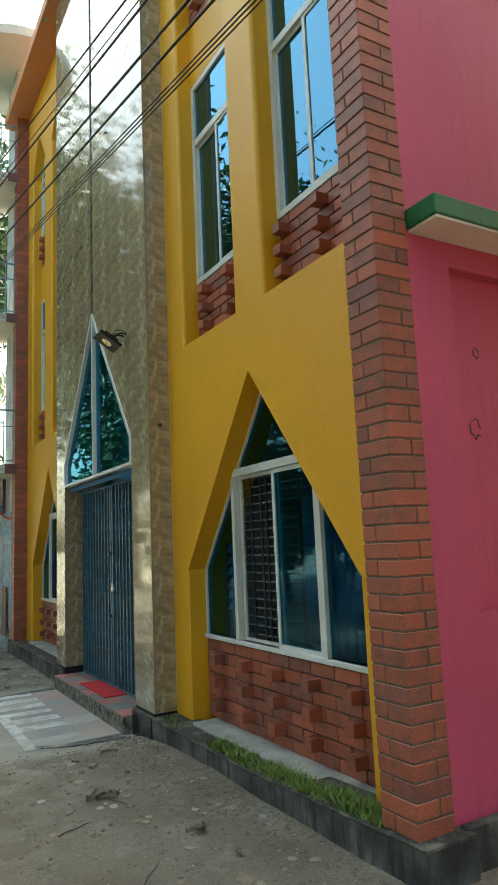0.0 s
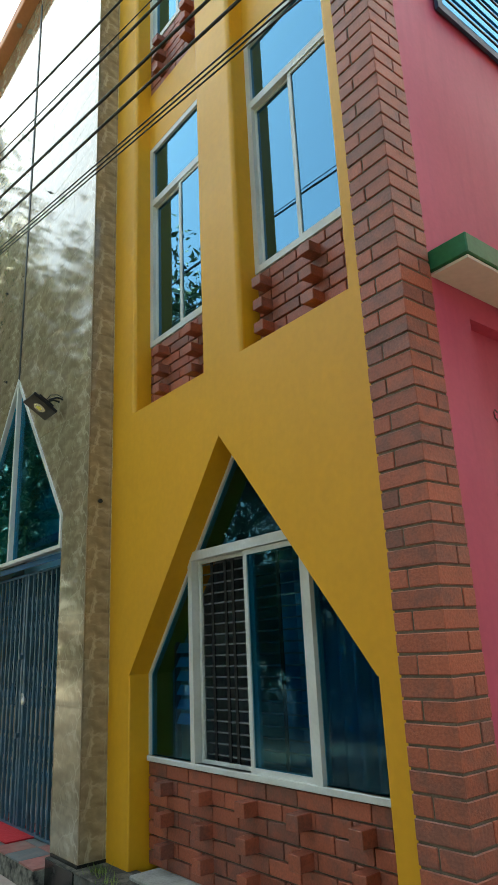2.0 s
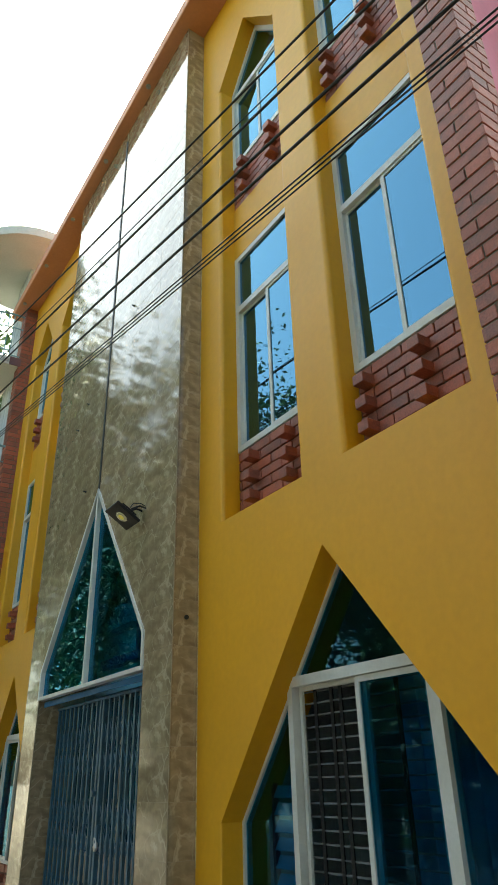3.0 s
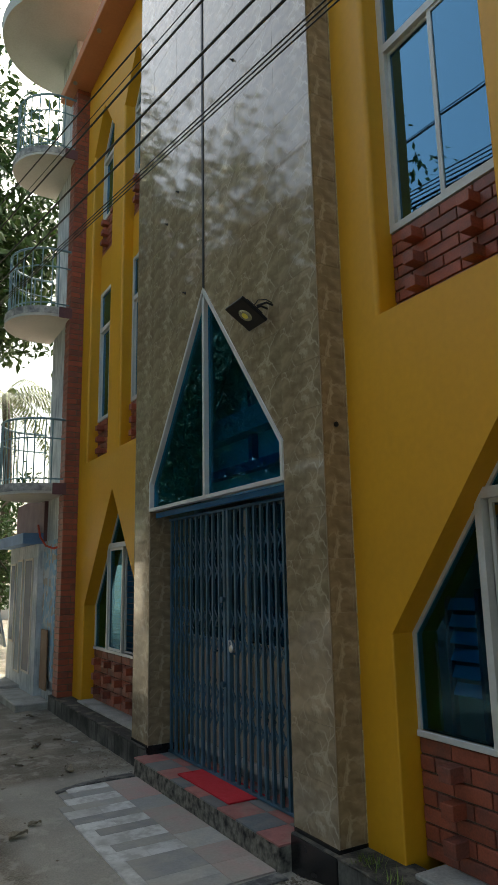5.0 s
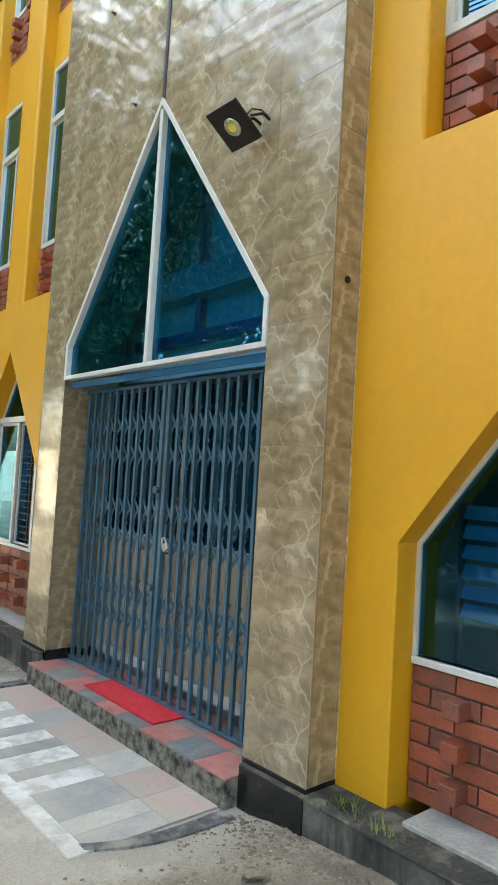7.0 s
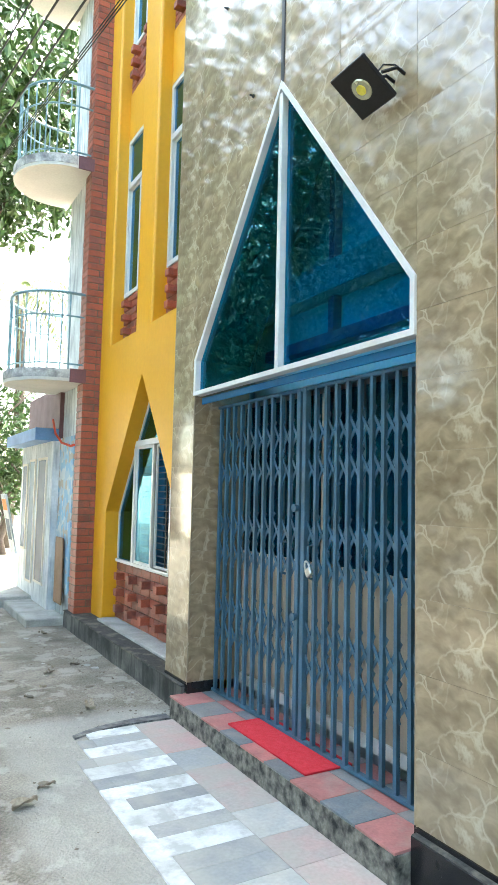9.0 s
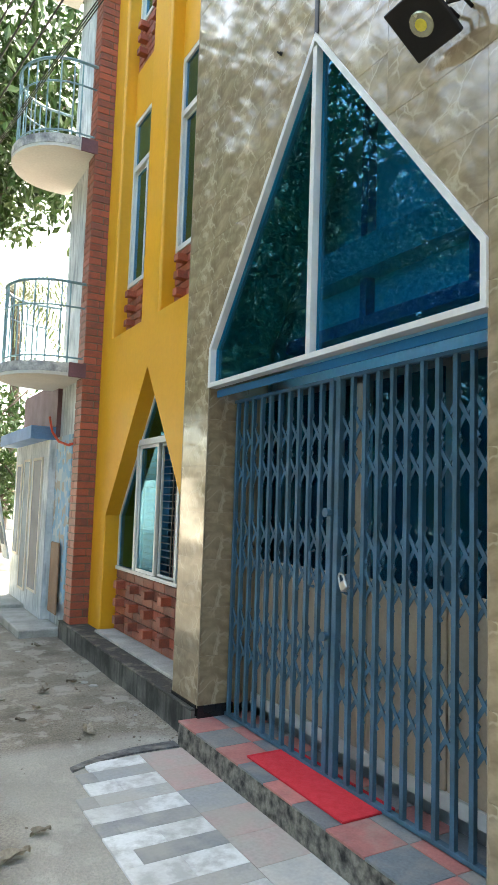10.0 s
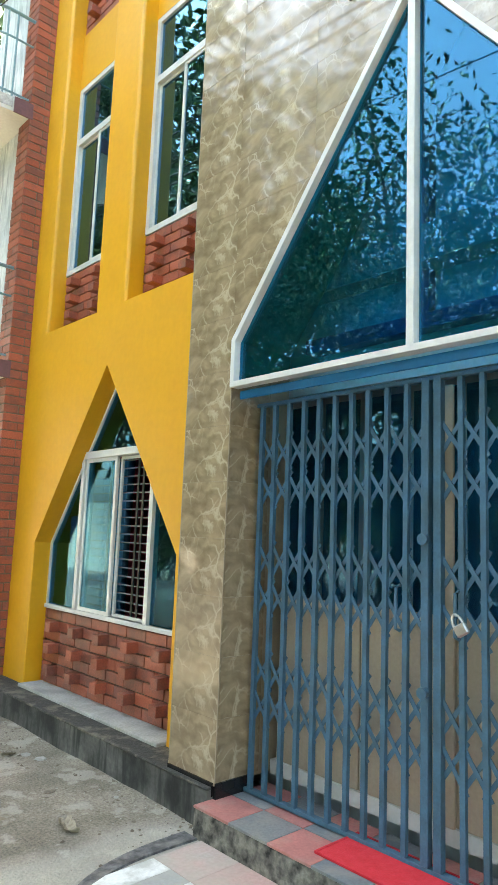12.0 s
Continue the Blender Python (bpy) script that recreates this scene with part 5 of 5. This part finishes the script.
def palm(x, y, height, seed, label, fronds=16, length=2.6):
    rg = random.Random(seed)
    t = thing("palm_tree", label, "palm tree")
    bm = bmesh.new()
    pts = [(x + 0.25 * math.sin(k * 0.35), y + 0.12 * k / 8, -0.1 + (height + 0.1) * k / 8) for k in range(9)]
    tube(bm, pts, [0.17 - 0.008 * k for k in range(9)], 10)
    part("trunk", bm, BARK, t, smooth=True)
    top = Vector(pts[-1])
    for f in range(fronds):
        a = 2 * math.pi * f / fronds * 2.4 + rg.uniform(-0.2, 0.2)
        rise = rg.uniform(-0.15, 1.0)
        vs, fs = [], []
        prev = None
        for k in range(25):
            u = k / 24
            h = length * u
            p = top + Vector((math.cos(a) * h * (0.9 - 0.15 * rise), math.sin(a) * h * (0.9 - 0.15 * rise), length * (rise * u * 0.8 - (0.75 + 0.3 * rise) * u * u)))
            side = Vector((-math.sin(a), math.cos(a), 0))
            fw = Vector((math.cos(a), math.sin(a), -0.4))
            i = len(vs)
            vs += [tuple(p + side * 0.014), tuple(p - side * 0.014)]
            if prev is not None:
                fs.append((prev, prev + 1, i + 1, i))
            prev = i
            if k > 2:
                L = 0.62 * math.sin(math.pi * min(1, u * 0.95 + 0.05)) + 0.08
                for s in (1, -1):
                    for dk in (0, 0.5):
                        q = p + fw * dk * 0.05
                        d = (side * s * 0.8 + fw * 0.5 + Vector((0, 0, -0.35 - 0.4 * rg.random()))).normalized()
                        i2 = len(vs)
                        w = fw * 0.02
                        vs += [tuple(q - w), tuple(q + w), tuple(q + d * L)]
                        fs.append((i2, i2 + 1, i2 + 2))
        me = bpy.data.meshes.new("frond")
        me.from_pydata(vs, [], fs)
        me.materials.append(PALMLEAF)
        ob = new("frond", me)
        ob.parent = t
    return t


# beyond the shop, at the lane's far end
tree(-1.3, 9.7, 11.4, 3.0, 5, "leafy green mango tree beyond the shop", size=0.24, low=0.60, clusters=620, per=34, n_limbs=12)
tree(0.75, 13.2, 4.3, 1.5, 8, "low bushy green tree at the lane's end", size=0.17, trunk_r=0.10, low=0.24, clusters=170, per=32)
palm(1.05, 15.0, 6.9, 3, "coconut palm with drooping pale fronds", fronds=24, length=3.2)
# across the lane, mirrored in the glass and the polished tiles
tree(-6.6, 4.2, 8.2, 2.9, 21, "broad dark-leaved mango tree across the lane", clusters=520, per=62, size=0.125, low=0.28)
tree(-7.6, 10.5, 13.0, 3.8, 22, "tall broad-crowned tree across the lane", clusters=560, per=38, size=0.30, low=0.25, trunk_r=0.25)
tree(-6.8, 17.5, 15.5, 4.4, 23, "tall broad-crowned tree across the lane", clusters=560, per=38, size=0.34, low=0.25, trunk_r=0.28)
# two unseen trees, added to dim the facade's south end; not mirrored
tree(-5.7, -4.6, 8.0, 2.9, 41, "unseen dense tree added across the lane to block skylight", clusters=260, per=34, size=0.26, low=0.2)
tree(-4.6, -9.8, 8.5, 3.2, 42, "unseen dense tree added beside the lane to block skylight", clusters=260, per=34, size=0.28, low=0.2)
palm(-6.5, -1.2, 8.5, 6, "slim palm across the lane", length=2.2)
# added shrubs that screen the sunlit ground from the panes' reflections
for bx, by, bh, sd_ in ((-5.9, 0.6, 3.4, 31), (-6.2, 2.6, 3.9, 32), (-5.8, 4.8, 3.6, 33), (-6.2, 7.0, 4.4, 34), (-5.9, 9.0, 4.2, 35), (-6.4, -1.8, 3.6, 36)):
    tree(bx, by, bh, 1.7, sd_, "dense shrub tree added across the lane to darken the reflections", clusters=90, per=34, size=0.24, low=0.06, trunk_r=0.07, n_limbs=9)
bm = bmesh.new()
box(bm, -9.2, -9.0, 13.5, 30, -0.1, 2.3, 0.01)
solid("boundary_wall", bm, CREAM, "plain pale boundary wall across the lane", "wall", "structure")
bm = bmesh.new()
box(bm, -3, 9, 26, 26.2, -0.1, 1.4, 0.01)
solid("far_wall", bm, CREAM, "low pale wall at the lane's far end", "wall", "structure")

# ---- grass on the ledge, litter and stones ----
rg = np.random.RandomState(7)
vs, fs = [], []
tufts = [(min(max(0.075 + rg.normal(0, 0.035), 0.0), 0.15), -4.2 + 1.75 * rg.rand() ** 1.35, rg.uniform(0.45, 1.0)) for _ in range(150)]
for _ in range(6500):
    cx, cy, big = tufts[rg.randint(len(tufts))]
    x = min(max(cx + rg.normal(0, 0.022), -0.02), 0.18)
    y = cy + rg.normal(0, 0.03)
    h = rg.uniform(0.015, 0.052) * big
    a = rg.uniform(0, 6.28)
    lean = rg.uniform(0.4, 1.6) * h
    i = len(vs)
    gz = plinth_top(y) - 0.003
    vs += [(x - 0.006 * math.sin(a), y + 0.006 * math.cos(a), gz), (x + 0.006 * math.sin(a), y - 0.006 * math.cos(a), gz), (x + lean * math.cos(a), y + lean * math.sin(a), gz + h)]
    fs.append((i, i + 1, i + 2))
for cx, cy, n in ((0.06, -1.72, 70), (0.02, -1.95, 30), (0.10, -4.05, 110)):
    for _ in range(n):
        x, y = cx + rg.normal(0, 0.03), cy + rg.normal(0, 0.05)
        a = rg.uniform(0, 6.28)
        h = rg.uniform(0.02, 0.065)
        i = len(vs)
        gz = plinth_top(y) - 0.003
        vs += [(x - 0.003 * math.sin(a), y + 0.003 * math.cos(a), gz), (x + 0.003 * math.sin(a), y - 0.003 * math.cos(a), gz), (x + 0.6 * h * math.cos(a), y + 0.6 * h * math.sin(a), gz + h)]
        fs.append((i, i + 1, i + 2))
me = bpy.data.meshes.new("grass")
me.from_pydata(vs, [], fs)
me.materials.append(GRASS)
tagged(new("grass", me), "short green grass growing on the plinth ledge", "grass", kind="stuff")


def crumpled_leaf(size, seed):
    r = random.Random(seed)
    bm = bmesh.new()
    n = 8
    rows_ = []
    for i in range(n + 1):
        u = i / n
        wd = 0.26 * math.sin(math.pi * min(0.97, u * 0.92 + 0.05)) * r.uniform(0.6, 1.25)
        bend = 0.16 * math.sin(u * 5 + seed)
        rows_.append([bm.verts.new((size * (u - 0.5 + 0.05 * r.random()), size * (wd * v + bend), size * (0.16 * abs(v) * r.uniform(0.5, 1.3) + 0.10 * r.random() + 0.05 * math.sin(u * 6)))) for v in (-1, -0.5, 0, 0.5, 1)])
    for a, c in zip(rows_, rows_[1:]):
        for k in range(4):
            if r.random() > 0.06:
                bm.faces.new((a[k], a[k + 1], c[k + 1], c[k]))
    return mesh_of("fallen_leaf", bm, DRYLEAF)


lm = [crumpled_leaf(s, i) for i, s in enumerate((0.10, 0.13, 0.16, 0.08))]
r = random.Random(11)
spots = [(-0.45, -3.7), (-0.55, -4.05), (-0.5, -3.35), (-0.5, -2.3), (-0.62, -2.0), (-0.42, -1.7), (-0.75, -2.6), (-0.9, 1.9), (-0.75, 2.1), (-0.55, 1.55), (-0.62, 2.5), (-0.35, 2.7), (-1.3, 1.3), (-1.25, 0.2)]
spots += [(r.uniform(-2.2, -0.25), r.uniform(-5.0, 7.0)) for _ in range(45)]
for i, (x, y) in enumerate(spots):
    if abs(y) < 1.25 and x > -1.05:
        continue
    ob = new("fallen_leaf", lm[i % 4])
    tagged(ob, "dry curled brown leaf lying on the lane", "leaf", "fallen leaves")
    s = (0.7 if i < 14 else 0.35) + 0.5 * r.random()
    ob.matrix_basis = Matrix.Translation((x, y, ground_height(x, y) + 0.004)) @ Matrix.Rotation(r.uniform(0, 6.28), 4, "Z") @ Matrix.Diagonal((s, s, s, 1))
# grit, clods and pebbles as two scatters
def scatter(name, n, smin, smax, material, label, category, seed, south):
    rg = np.random.RandomState(seed)
    vs, fs = [], []
    for _ in range(n):
        near = rg.rand() < 0.6
        y = rg.uniform(-5.2, -1.1) if rg.rand() < south else rg.uniform(-5.2, 7)
        x = -0.035 - abs(rg.normal(0, 0.22)) if near else rg.uniform(-2.6, -0.2)
        if -1.2 < y < 1.15 and x > -1.0:
            continue
        s = smin + (smax - smin) * rg.rand() ** 3
        z = ground_height(x, y) + s * 0.2
        i = len(vs)
        for dx, dy, dz in ((1, 0, 0), (-0.9, 0.1, 0), (0, 1, 0.1), (0.1, -1, 0), (0, 0, 0.7), (0, 0, -0.7)):
            vs.append((x + dx * s * rg.uniform(0.6, 1.4), y + dy * s * rg.uniform(0.6, 1.4), z + dz * s * rg.uniform(0.4, 1.0)))
        fs += [(i, i + 2, i + 4), (i + 2, i + 1, i + 4), (i + 1, i + 3, i + 4), (i + 3, i, i + 4), (i + 2, i, i + 5), (i + 1, i + 2, i + 5), (i + 3, i + 1, i + 5), (i, i + 3, i + 5)]
    me = bpy.data.meshes.new(name)
    me.from_pydata(vs, [], fs)
    me.materials.append(material)
    tagged(new(name, me), label, category, kind="stuff")


scatter("grit", 1300, 0.002, 0.008, CONCRETE, "scattered pale grit and small stones on the lane", "gravel", 5, 0.4)
scatter("clods", 9000, 0.002, 0.015, SOIL, "crumbled dark soil clods along the plinth", "soil", 6, 0.7)

# flat plaster flakes and scraps trodden into the lane
flake_meshes = []
for sd_ in range(5):
    r = random.Random(100 + sd_)
    bm = bmesh.new()
    n = r.randint(5, 8)
    pl = [(math.cos(6.28 * k / n) * r.uniform(0.5, 1.0), math.sin(6.28 * k / n) * r.uniform(0.4, 1.0)) for k in range(n)]
    lo_v = [bm.verts.new((x, y, -0.08)) for x, y in pl]
    hi_v = [bm.verts.new((x * 0.92, y * 0.92, 0.08)) for x, y in pl]
    bm.faces.new(lo_v)
    bm.faces.new(list(reversed(hi_v)))
    for k in range(n):
        bm.faces.new((lo_v[k], lo_v[(k + 1) % n], hi_v[(k + 1) % n], hi_v[k]))
    flake_meshes.append(mesh_of("plaster_flake", bm, (DRYLEAF, SOIL, CONCRETE, DRYLEAF, SOIL)[sd_]))
r = random.Random(77)
for i in range(290):
    x, y = -0.08 - abs(r.gauss(0, 0.75)), r.uniform(-5.2, 6.0)
    if r.random() < 0.5:
        y = r.uniform(-4.8, -1.2)
    if -1.2 < y < 1.2 and x > -1.0:
        continue
    s = 0.008 + 0.046 * r.random() ** 2.5
    ob = new("plaster_flake", flake_meshes[i % 5])
    tagged(ob, "flat broken flake of plaster or leaf on the lane", "debris", "trodden flakes")
    ob.matrix_basis = Matrix.Translation((x, y, ground_height(x, y) + 0.003)) @ Matrix.Rotation(r.uniform(0, 6.28), 4, "Z") @ Matrix.Rotation(r.uniform(-0.15, 0.15), 4, "X") @ Matrix.Diagonal((s, s, s * 0.6, 1))

# ribbon and sign at the neighbour
bm = bmesh.new()
tube(bm, [(-0.10, 5.02, 2.38), (-0.09, 4.9, 2.2), (-0.06, 4.7, 2.08), (-0.02, 4.45, 2.03), (0.0, 4.34, 2.04)], 0.014, 6)
solid("ribbon", bm, RIBBON, "red plastic ribbon tied between the wall corners", "ribbon", smooth=True)
sb = thing("sign_board", "white printed sign board leaning at the shop front", "sign")
SB = Matrix.Translation((-0.16, 6.78, 0.62)) @ Matrix.Rotation(radians(-12), 4, "Y")
for nm, m_, bx in (("board", WHITEWASH, (-0.012, 0.012, -0.2, 0.2, 0.0, 0.85)), ("print_bar", ORANGE, (-0.016, -0.0125, -0.15, 0.15, 0.62, 0.78)), ("print_bar", NAVY, (-0.016, -0.0125, -0.12, 0.12, 0.2, 0.5))):
    bm = bmesh.new()
    box(bm, *bx)
    bm.transform(SB)
    part(nm, bm, m_, sb)

# twigs
r = random.Random(4)
for x, y, L, a in ((-0.85, -3.6, 0.28, 0.9), (-0.7, -2.7, 0.16, 2.0), (-1.0, -2.9, 0.2, 0.3), (-0.6, -1.75, 0.14, 1.2)):
    bm = bmesh.new()
    pts = []
    for k in range(6):
        px_ = x + math.cos(a) * L * (k / 5 - 0.5) + 0.008 * r.uniform(-1, 1)
        py_ = y + math.sin(a) * L * (k / 5 - 0.5) + 0.008 * r.uniform(-1, 1)
        pts.append((px_, py_, ground_height(px_, py_) + 0.006))
    tube(bm, pts, [0.004, 0.004, 0.0035, 0.003, 0.0025, 0.0015], 6)
    solid("twig", bm, BARK, "thin dry twig lying on the bare earth", "twig", group="twigs")
